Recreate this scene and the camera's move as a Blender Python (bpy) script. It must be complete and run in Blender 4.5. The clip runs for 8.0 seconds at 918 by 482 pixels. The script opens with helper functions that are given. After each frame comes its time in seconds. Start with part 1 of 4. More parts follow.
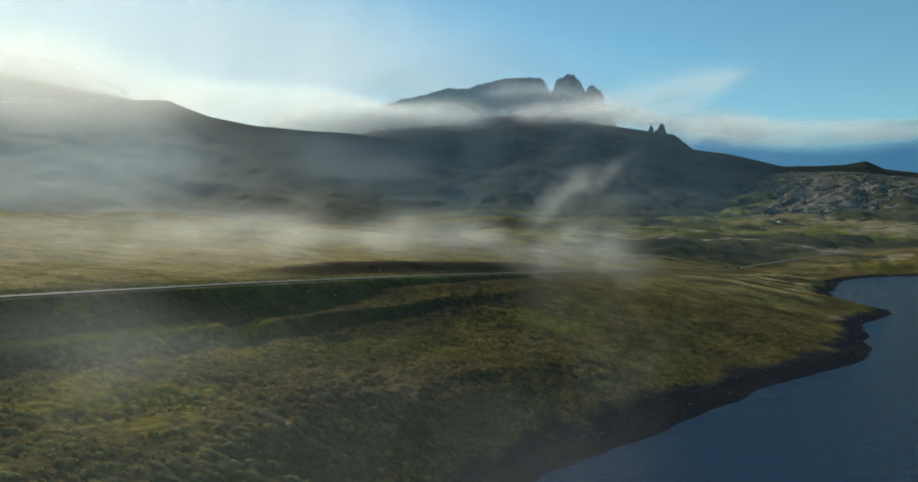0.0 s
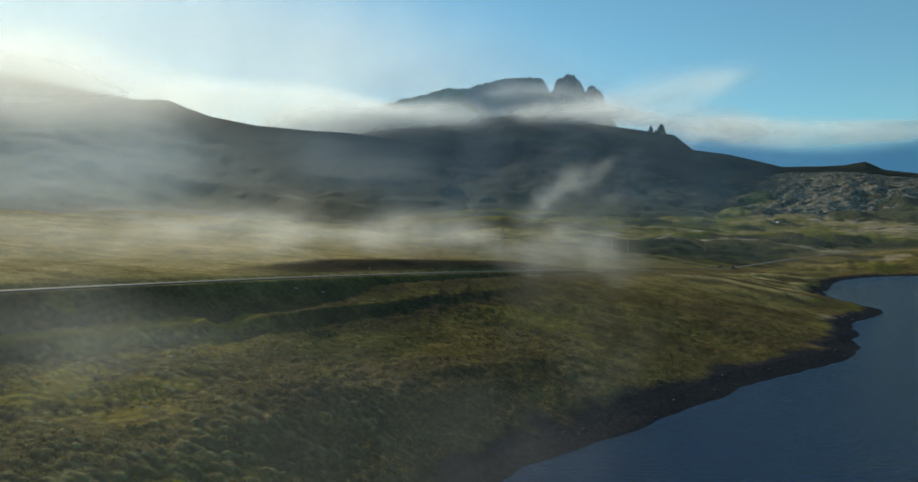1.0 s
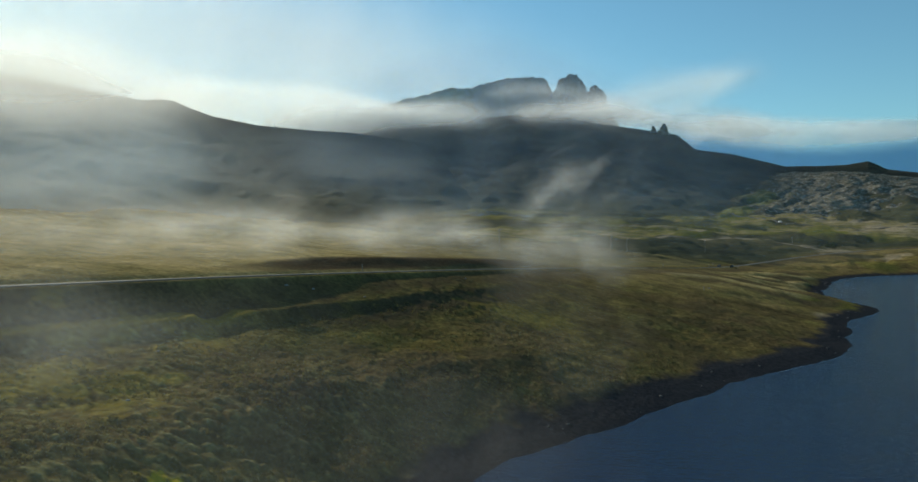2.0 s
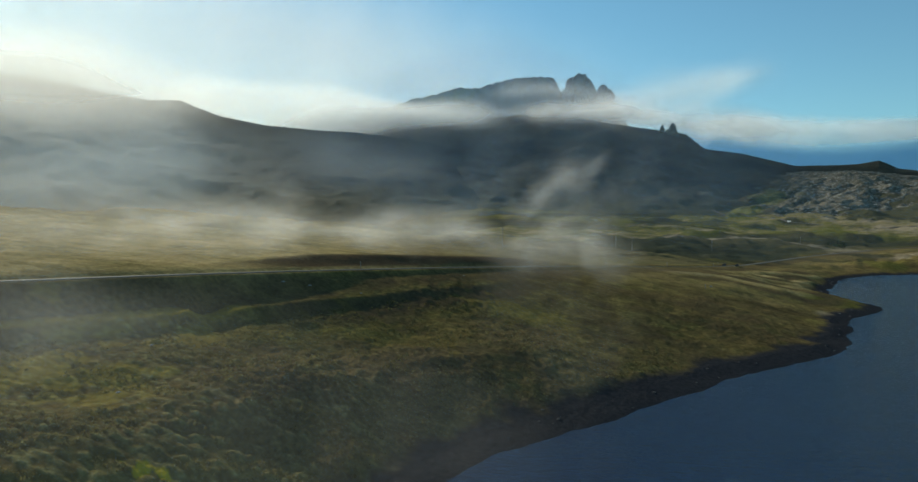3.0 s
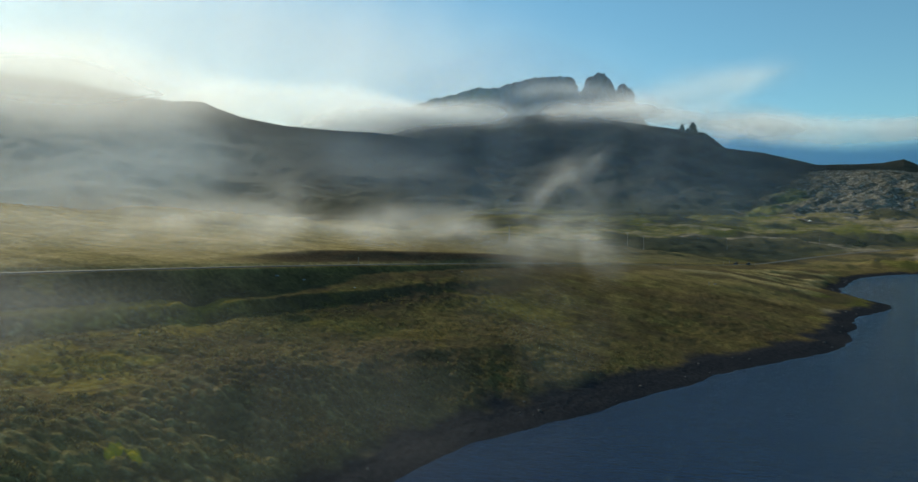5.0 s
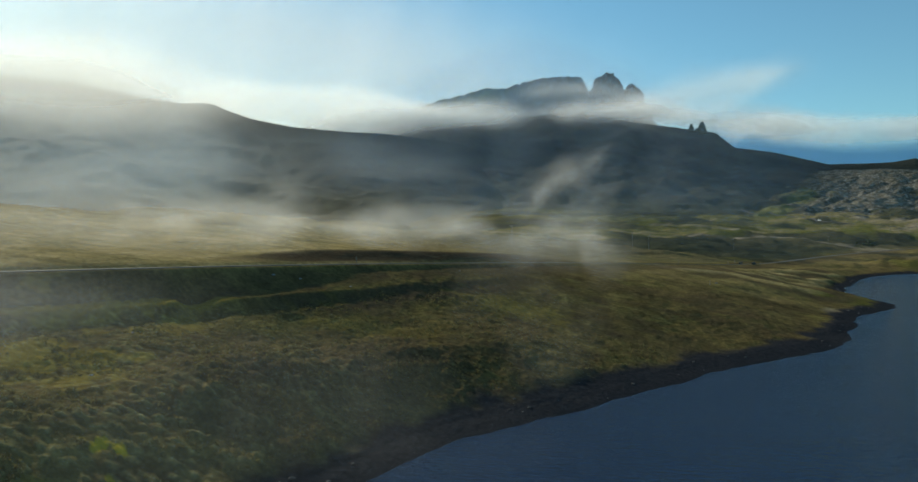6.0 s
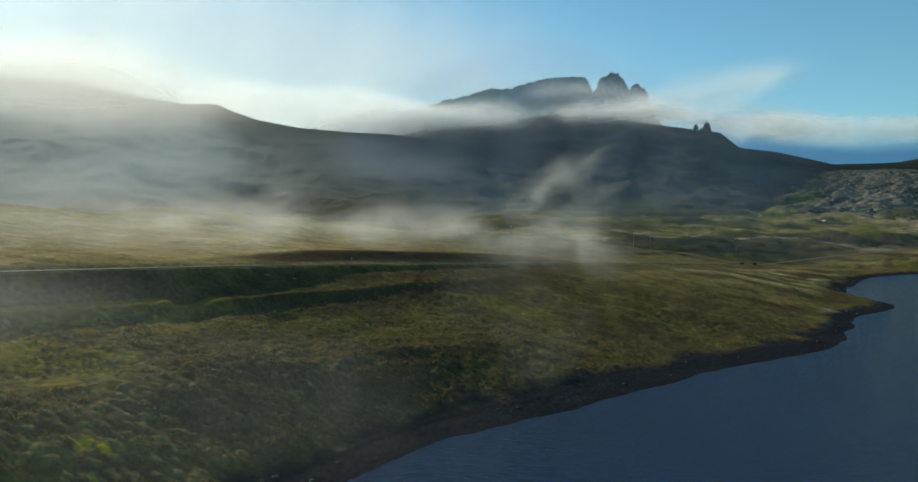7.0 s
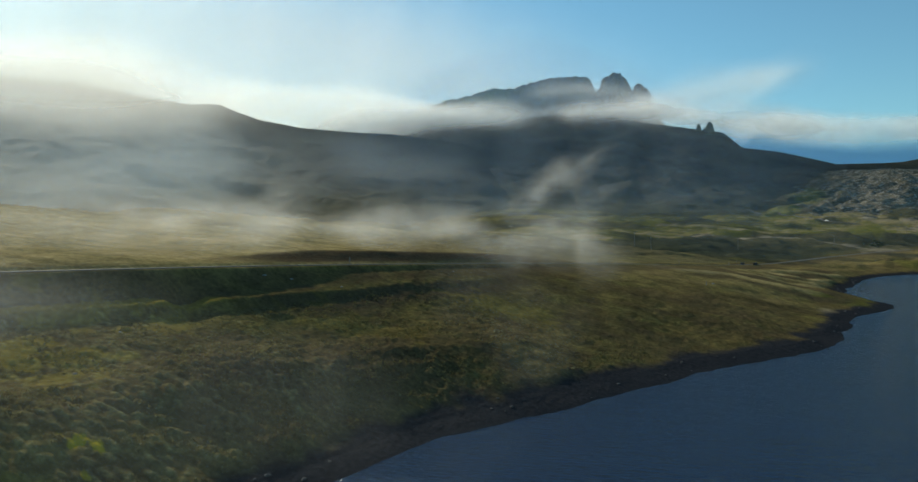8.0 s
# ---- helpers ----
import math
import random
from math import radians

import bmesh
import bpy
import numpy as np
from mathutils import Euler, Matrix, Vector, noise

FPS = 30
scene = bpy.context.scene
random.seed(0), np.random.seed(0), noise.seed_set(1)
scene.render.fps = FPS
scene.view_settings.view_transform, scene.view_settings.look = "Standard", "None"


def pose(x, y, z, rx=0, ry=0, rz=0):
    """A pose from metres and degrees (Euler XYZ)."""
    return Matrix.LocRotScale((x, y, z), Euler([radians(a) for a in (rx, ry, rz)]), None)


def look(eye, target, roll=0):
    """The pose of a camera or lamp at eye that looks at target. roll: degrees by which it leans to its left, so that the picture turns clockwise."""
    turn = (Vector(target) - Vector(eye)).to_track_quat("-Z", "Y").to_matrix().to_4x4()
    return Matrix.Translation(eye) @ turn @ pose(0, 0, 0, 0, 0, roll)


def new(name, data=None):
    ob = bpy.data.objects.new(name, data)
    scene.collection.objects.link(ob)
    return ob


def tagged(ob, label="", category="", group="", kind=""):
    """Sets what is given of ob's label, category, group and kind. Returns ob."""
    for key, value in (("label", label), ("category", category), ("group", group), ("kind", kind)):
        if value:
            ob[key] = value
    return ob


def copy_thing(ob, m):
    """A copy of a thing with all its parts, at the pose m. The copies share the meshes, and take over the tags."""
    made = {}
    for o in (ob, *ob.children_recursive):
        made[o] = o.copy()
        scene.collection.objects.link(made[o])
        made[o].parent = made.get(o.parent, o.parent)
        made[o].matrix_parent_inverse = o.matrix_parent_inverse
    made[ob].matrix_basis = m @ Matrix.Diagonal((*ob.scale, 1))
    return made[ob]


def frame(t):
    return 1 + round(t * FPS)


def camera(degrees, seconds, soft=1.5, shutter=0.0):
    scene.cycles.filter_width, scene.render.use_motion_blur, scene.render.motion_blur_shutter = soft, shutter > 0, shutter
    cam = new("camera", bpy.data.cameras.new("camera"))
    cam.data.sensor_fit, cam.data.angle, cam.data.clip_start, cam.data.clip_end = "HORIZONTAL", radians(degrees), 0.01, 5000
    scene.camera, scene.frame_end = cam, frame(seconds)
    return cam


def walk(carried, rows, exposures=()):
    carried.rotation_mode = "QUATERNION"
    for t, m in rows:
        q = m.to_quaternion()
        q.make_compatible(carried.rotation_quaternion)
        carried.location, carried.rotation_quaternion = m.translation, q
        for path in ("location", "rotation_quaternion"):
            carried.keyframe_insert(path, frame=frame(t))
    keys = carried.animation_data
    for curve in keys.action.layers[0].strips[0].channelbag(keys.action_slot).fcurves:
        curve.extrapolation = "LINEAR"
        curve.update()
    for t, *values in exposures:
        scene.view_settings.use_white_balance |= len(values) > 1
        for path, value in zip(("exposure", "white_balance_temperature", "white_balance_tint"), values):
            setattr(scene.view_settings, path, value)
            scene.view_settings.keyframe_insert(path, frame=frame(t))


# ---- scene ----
cam = camera(64.3, 8.0, soft=1.55)
PATH = [
    (0, (1.15, 0.725, 26.195), (0.657, 2.664, 26.191), -0.7),
    (0.5, (2.491, 0.408, 26.029), (1.998, 2.346, 26.025), -0.6),
    (1, (3.623, 0.465, 25.73), (3.129, 2.404, 25.726), -0.6),
    (1.5, (4.828, 0.342, 25.5), (4.333, 2.28, 25.496), -0.6),
    (3, (8.522, 0.298, 24.672), (7.996, 2.227, 24.668), -0.6),
    (3.5, (9.781, 0.22, 24.418), (9.244, 2.147, 24.415), -0.6),
    (4, (11.246, 0.178, 24.15), (10.695, 2.101, 24.148), -0.7),
    (4.5, (12.407, 0.228, 23.961), (11.843, 2.147, 23.958), -0.6),
    (6, (16.449, 0.258, 23.402), (15.846, 2.165, 23.401), -0.7),
    (6.5, (17.51, 0.448, 23.343), (16.901, 2.353, 23.343), -0.7),
    (7, (18.703, 0.428, 23.392), (18.087, 2.33, 23.392), -0.7),
    (7.5, (19.462, 0.369, 23.457), (18.842, 2.271, 23.457), -0.7),
    (8, (19.98, 0.265, 23.453), (19.356, 2.166, 23.453), -0.7),
]
walk(cam, [(t, look(eye, target, roll)) for t, eye, target, roll in PATH], exposures=[(0, 0.0, 6000, -2), (8, 0.0, 6000, -2)])

# ---- light ----
SUN_LEFT, SUN_UP = 53.0, 27.0          # degrees left of +y, and above the horizon
world = bpy.data.worlds.new("world")
scene.world = world
world.use_nodes = True
wn, wl = world.node_tree.nodes, world.node_tree.links
sky = wn.new("ShaderNodeTexSky")
sky.sky_type = "NISHITA"
sky.sun_disc = False
sky.sun_elevation = radians(SUN_UP)
sky.sun_rotation = radians(-SUN_LEFT)
sky.altitude = 150
sky.air_density, sky.dust_density, sky.ozone_density = 1.0, 0.32, 1.0
wn["Background"].inputs["Strength"].default_value = 0.104
hue = wn.new("ShaderNodeMix")
hue.data_type, hue.blend_type = "RGBA", "MULTIPLY"
hue.inputs[0].default_value = 1.0
hue.inputs[7].default_value = (0.79, 1.04, 1.04, 1)
wl.new(sky.outputs[0], hue.inputs[6])
wl.new(hue.outputs[2], wn["Background"].inputs["Color"])
sun = new("sun", bpy.data.lights.new("sun", "SUN"))
sun.data.energy, sun.data.angle, sun.data.color = 4.2, radians(0.6), (1.0, 0.86, 0.68)
to_sun = Vector((-math.sin(radians(SUN_LEFT)) * math.cos(radians(SUN_UP)), math.cos(radians(SUN_LEFT)) * math.cos(radians(SUN_UP)), math.sin(radians(SUN_UP))))
sun.matrix_world = look(to_sun * 900, (0, 0, 0))
scene.cycles.transparent_max_bounces = 40


# ---- noise on arrays ----
def grid_hash(ix, iy, seed):
    h = (ix.astype(np.int64) * 374761393 + iy.astype(np.int64) * 668265263 + seed * 1274126177) & 0xFFFFFFFF
    h = ((h ^ (h >> 13)) * 1274126177) & 0xFFFFFFFF
    return ((h ^ (h >> 16)) & 0xFFFF) / 65535.0


def value_noise(x, y, seed=0):
    """Smooth noise from -1 to 1, one cell a unit."""
    ix, iy = np.floor(x), np.floor(y)
    fx, fy = x - ix, y - iy
    fx, fy = fx * fx * fx * (fx * (fx * 6 - 15) + 10), fy * fy * fy * (fy * (fy * 6 - 15) + 10)
    a, b = grid_hash(ix, iy, seed), grid_hash(ix + 1, iy, seed)
    c, d = grid_hash(ix, iy + 1, seed), grid_hash(ix + 1, iy + 1, seed)
    return 2 * (a + (b - a) * fx + (c - a) * fy + (a - b - c + d) * fx * fy) - 1


def fbm(x, y, size, octaves=4, seed=0, gain=0.5):
    total, amp = 0.0, 1.0
    for i in range(octaves):
        c, s = math.cos(1.1 * i), math.sin(1.1 * i)
        total = total + amp * value_noise((c * x - s * y) / size, (s * x + c * y) / size, seed + 17 * i)
        size, amp = size / 2.03, amp * gain
    return total


def ridged(x, y, size, octaves=4, seed=0):
    total, amp = 0.0, 1.0
    for i in range(octaves):
        c, s = math.cos(0.9 * i), math.sin(0.9 * i)
        total = total + amp * (1 - 2 * np.abs(value_noise((c * x - s * y) / size, (s * x + c * y) / size, seed + 31 * i)))
        size, amp = size / 2.1, amp * 0.5
    return total


def mounds(x, y, size, seed=0):
    """Round hummocks of uneven size: about 1 on top of the largest, 0 between them."""
    ix, iy = np.floor(x / size), np.floor(y / size)
    total = np.zeros(np.broadcast(x, y).shape)
    for ox in (-1, 0, 1):
        for oy in (-1, 0, 1):
            jx, jy = ix + ox, iy + oy
            px, py = (jx + grid_hash(jx, jy, seed)) * size, (jy + grid_hash(jx, jy, seed + 5)) * size
            rad = size * (0.5 + 0.5 * grid_hash(jx, jy, seed + 9))
            k = np.clip(1 - ((x - px) ** 2 + (y - py) ** 2) / rad ** 2, 0, 1)
            total = total + k * k * (0.25 + 0.75 * grid_hash(jx, jy, seed + 3))
    return total


def hummocks(x, y, size, seed=0):
    """Blunt separate tussocks with steep sides."""
    ix, iy = np.floor(x / size), np.floor(y / size)
    total = np.zeros(np.broadcast(x, y).shape)
    for ox in (-1, 0, 1):
        for oy in (-1, 0, 1):
            jx, jy = ix + ox, iy + oy
            px, py = (jx + grid_hash(jx, jy, seed)) * size, (jy + grid_hash(jx, jy, seed + 5)) * size
            rad = size * (0.42 + 0.48 * grid_hash(jx, jy, seed + 9))
            k = np.clip(1 - np.hypot(x - px, y - py) / rad, 0, 1)
            total = np.maximum(total, smooth(0, 0.75, k) * (0.3 + 0.7 * grid_hash(jx, jy, seed + 3)))
    return total


def smooth(a, b, v):
    k = np.clip((v - a) / (b - a), 0, 1)
    return k * k * (3 - 2 * k)


# ---- materials ----
def shader(name):
    m = bpy.data.materials.new(name)
    m.use_nodes = True
    return m, m.node_tree.nodes, m.node_tree.links, m.node_tree.nodes["Principled BSDF"]


def add(nodes, kind, **values):
    n = nodes.new("ShaderNode" + kind)
    for key, v in values.items():
        n.inputs[key].default_value = v
    return n


def noise_at(nodes, links, size, detail=4, rough=0.6, stretch=(1, 1, 1), seed=0.0):
    """Noise in metres of the world."""
    geo = nodes.new("ShaderNodeNewGeometry")
    mp = add(nodes, "Mapping", Scale=stretch, Location=(seed, seed * 1.7, seed * 0.6))
    n = add(nodes, "TexNoise", Scale=1 / size, Detail=detail, Roughness=rough)
    links.new(geo.outputs["Position"], mp.inputs[0])
    links.new(mp.outputs[0], n.inputs["Vector"])
    return n.outputs["Fac"]


def ramp(nodes, links, fac, stops):
    r = nodes.new("ShaderNodeValToRGB")
    els = r.color_ramp.elements
    while len(els) < len(stops):
        els.new(0.5)
    for e, (p, c) in zip(els, stops):
        e.position, e.color = p, (*c, 1) if len(c) == 3 else c
    links.new(fac, r.inputs[0])
    return r.outputs[0]


def mix(nodes, links, fac, a, b, mode="MIX"):
    n = nodes.new("ShaderNodeMix")
    n.data_type, n.blend_type = "RGBA", mode
    if isinstance(fac, (int, float)):
        n.inputs[0].default_value = fac
    else:
        links.new(fac, n.inputs[0])
    for sock, v in ((n.inputs[6], a), (n.inputs[7], b)):
        if isinstance(v, tuple):
            sock.default_value = (*v, 1)
        else:
            links.new(v, sock)
    return n.outputs[2]


def math_node(nodes, links, op, a, b=None, clamp=False):
    n = nodes.new("ShaderNodeMath")
    n.operation, n.use_clamp = op, clamp
    for sock, v in zip(n.inputs, (a, b)):
        if v is None:
            continue
        if isinstance(v, (int, float)):
            sock.default_value = v
        else:
            links.new(v, sock)
    return n.outputs[0]


def bump(nodes, links, height, strength, distance, target):
    b = add(nodes, "Bump", Strength=strength, Distance=distance)
    links.new(height, b.inputs["Height"])
    links.new(b.outputs[0], target.inputs["Normal"])
    return b


def tinted(n, l, c):
    """Broad patches of the far moor laid over a colour: fresh green, pale straw and dark heather, with the relief's
    light and shade put in.
    """
    for key, stops in (("green", [(0.3, (0.055, 0.065, 0.024)), (0.5, (0.115, 0.118, 0.028)), (0.7, (0.2, 0.18, 0.045))]),
                       ("pale", [(0.3, (0.12, 0.1, 0.07)), (0.5, (0.25, 0.21, 0.145)), (0.7, (0.42, 0.35, 0.25))]),
                       ("dark", [(0.3, (0.03, 0.033, 0.026)), (0.6, (0.052, 0.058, 0.036)), (0.85, (0.09, 0.09, 0.045))])):
        at = n.new("ShaderNodeAttribute")
        at.attribute_name = key
        grain = noise_at(n, l, 26, 7, 0.75, (0.35, 0.9, 1), 71)
        c = mix(n, l, at.outputs["Fac"], c, ramp(n, l, grain, stops))
    return c


def moor_material():
    m, n, l, p = shader("moor_grass")
    big = noise_at(n, l, 45, 4, 0.6)
    mid = noise_at(n, l, 7, 4, 0.65, seed=3)
    fine = noise_at(n, l, 0.8, 4, 0.7, seed=9)
    grass = ramp(n, l, mid, [(0.3, (0.068, 0.053, 0.03)), (0.46, (0.106, 0.086, 0.035)), (0.6, (0.15, 0.122, 0.042)), (0.74, (0.205, 0.16, 0.06))])
    heather = ramp(n, l, fine, [(0.3, (0.062, 0.048, 0.026)), (0.7, (0.105, 0.08, 0.036))])
    moss_light = ramp(n, l, fine, [(0.3, (0.08, 0.072, 0.026)), (0.7, (0.155, 0.136, 0.045))])
    c = mix(n, l, ramp(n, l, big, [(0.36, (0, 0, 0)), (0.58, (1, 1, 1))]), heather, grass)
    c = mix(n, l, ramp(n, l, noise_at(n, l, 16, 5, 0.65, seed=21), [(0.56, (0, 0, 0)), (0.68, (1, 1, 1))]), c, moss_light)
    lush = n.new("ShaderNodeAttribute")
    lush.attribute_name = "lush"
    band = n.new("ShaderNodeAttribute")
    band.attribute_name = "band"
    streak = math_node(n, l, "MULTIPLY", math_node(n, l, "SUBTRACT", noise_at(n, l, 14, 6, 0.72, (0.22, 1.5, 1), 37), 0.5), 2.6)
    green = ramp(n, l, math_node(n, l, "ADD", band.outputs["Fac"], streak), [(0.1, (0.05, 0.053, 0.036)), (0.4, (0.07, 0.073, 0.036)), (0.7, (0.122, 0.118, 0.034)), (0.88, (0.15, 0.134, 0.05)), (1.0, (0.22, 0.185, 0.1))])
    c = mix(n, l, lush.outputs["Fac"], c, green)
    straw = n.new("ShaderNodeAttribute")
    straw.attribute_name = "straw"
    c = mix(n, l, math_node(n, l, "MULTIPLY", straw.outputs["Fac"], 0.85), c, ramp(n, l, noise_at(n, l, 8, 7, 0.72, (0.4, 0.9, 1.5), 51), [(0.3, (0.19, 0.155, 0.065)), (0.45, (0.3, 0.24, 0.105)), (0.6, (0.41, 0.32, 0.15)), (0.75, (0.52, 0.4, 0.2))]))
    c = tinted(n, l, c)
    # hummock tops lighter, as if catching the sun: painted into the colour
    lit_top = n.new("ShaderNodeAttribute")
    lit_top.attribute_name = "lit_top"
    c = mix(n, l, math_node(n, l, "MULTIPLY", lit_top.outputs["Fac"], 0.75), c, ramp(n, l, fine, [(0.3, (0.1, 0.1, 0.045)), (0.7, (0.24, 0.215, 0.095))]))
    c = mix(n, l, 0.75, c, ramp(n, l, fine, [(0.25, (0.53, 0.5, 0.48)), (0.75, (1.58, 1.48, 1.42))]), "MULTIPLY")
    c = mix(n, l, 0.75, c, ramp(n, l, noise_at(n, l, 3.0, 6, 0.75, (0.65, 1.0, 1), 61), [(0.3, (0.45, 0.45, 0.45)), (0.7, (1.55, 1.55, 1.5))]), "MULTIPLY")
    # peat and heather browns, also painting the shade on the bank
    peat_shade = n.new("ShaderNodeAttribute")
    peat_shade.attribute_name = "peat_shade"
    c = mix(n, l, peat_shade.outputs["Fac"], c, ramp(n, l, fine, [(0.3, (0.05, 0.038, 0.024)), (0.7, (0.1, 0.075, 0.044))]))
    mud = ramp(n, l, fine, [(0.3, (0.018, 0.019, 0.022)), (0.7, (0.038, 0.038, 0.041))])
    # bog moss, and the painted light along the terrace lip
    spot = n.new("ShaderNodeAttribute")
    spot.attribute_name = "moss_light"
    c = mix(n, l, spot.outputs["Fac"], c, ramp(n, l, fine, [(0.3, (0.25, 0.19, 0.016)), (0.7, (0.5, 0.365, 0.028))]))
    at = n.new("ShaderNodeAttribute")
    at.attribute_name = "shore"
    c = mix(n, l, at.outputs["Fac"], c, mud)
    l.new(c, p.inputs["Base Color"])
    p.inputs["Roughness"].default_value = 0.9
    p.inputs["Specular IOR Level"].default_value = 0.0
    bump(n, l, fine, 0.7, 0.3, p)
    return m


def hill_material(name, dark, light, rock, size, rocky, stretch=(1, 1, 1), low=None, heath=None, along_at=(0.615, 0.7), patched=False):
    m, n, l, p = shader(name)
    big = noise_at(n, l, size, 5, 0.62)
    fine = noise_at(n, l, size / 9, 5, 0.7, stretch, 4)
    c = ramp(n, l, big, [(0.35, dark), (0.65, light)])
    c = mix(n, l, ramp(n, l, fine, [(rocky, (0, 0, 0)), (rocky + 0.12, (1, 1, 1))]), c, rock)
    if low:
        geo, sep = n.new("ShaderNodeNewGeometry"), n.new("ShaderNodeSeparateXYZ")
        l.new(geo.outputs["Position"], sep.inputs[0])
        up = math_node(n, l, "ADD", math_node(n, l, "DIVIDE", sep.outputs[2], 220.0), math_node(n, l, "MULTIPLY", math_node(n, l, "SUBTRACT", big, 0.5), 1.2))
        c = mix(n, l, ramp(n, l, up, [(0.25, (1, 1, 1)), (0.75, (0, 0, 0))]), c, low)
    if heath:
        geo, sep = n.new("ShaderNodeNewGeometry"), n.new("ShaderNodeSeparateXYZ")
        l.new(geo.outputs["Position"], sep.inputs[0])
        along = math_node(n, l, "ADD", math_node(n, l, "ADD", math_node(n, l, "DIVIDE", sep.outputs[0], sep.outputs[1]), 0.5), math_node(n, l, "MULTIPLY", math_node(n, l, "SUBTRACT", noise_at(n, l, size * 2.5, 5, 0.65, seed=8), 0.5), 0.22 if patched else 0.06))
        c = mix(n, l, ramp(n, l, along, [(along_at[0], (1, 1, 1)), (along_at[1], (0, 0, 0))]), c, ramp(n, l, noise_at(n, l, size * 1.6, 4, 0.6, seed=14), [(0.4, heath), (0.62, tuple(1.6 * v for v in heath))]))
    if patched:
        c = tinted(n, l, c)
    c = mix(n, l, 0.6, c, ramp(n, l, fine, [(0.25, (0.4, 0.4, 0.4)), (0.75, (1.5, 1.5, 1.5))]), "MULTIPLY")
    l.new(c, p.inputs["Base Color"])
    p.inputs["Roughness"].default_value = 0.95
    p.inputs["Specular IOR Level"].default_value = 0.1
    bump(n, l, fine, 0.5, size / 14, p)
    return m


def water_material():
    m, n, l, p = shader("loch_water")
    p.inputs["Base Color"].default_value = (0.013, 0.026, 0.058, 1)
    p.inputs["Roughness"].default_value = 0.08
    p.inputs["IOR"].default_value = 1.33
    a = noise_at(n, l, 1.6, 3, 0.6, (1, 2.2, 1))
    b = noise_at(n, l, 14, 2, 0.5, (1, 1.8, 1), 7)
    h = math_node(n, l, "ADD", a, math_node(n, l, "MULTIPLY", b, 1.2))
    bump(n, l, h, 0.75, 0.7, p)
    return m


def road_material():
    m, n, l, p = shader("asphalt")
    f = noise_at(n, l, 0.5, 5, 0.7)
    g = noise_at(n, l, 6, 3, 0.6, seed=2)
    c = mix(n, l, g, ramp(n, l, f, [(0.3, (0.06, 0.057, 0.05)), (0.7, (0.105, 0.098, 0.085))]), (0.115, 0.106, 0.09))
    l.new(c, p.inputs["Base Color"])
    p.inputs["Roughness"].default_value = 0.9
    p.inputs["Specular IOR Level"].default_value = 0.15
    return m


def plain_material(name, colour, rough=0.7, size=0.4, metal=0.0):
    m, n, l, p = shader(name)
    f = noise_at(n, l, size, 5, 0.65)
    lo, hi = tuple(v * 0.7 for v in colour), tuple(min(1, v * 1.25) for v in colour)
    l.new(ramp(n, l, f, [(0.3, lo), (0.7, hi)]), p.inputs["Base Color"])
    p.inputs["Roughness"].default_value, p.inputs["Metallic"].default_value = rough, metal
    bump(n, l, f, 0.3, size * 0.1, p)
    return m


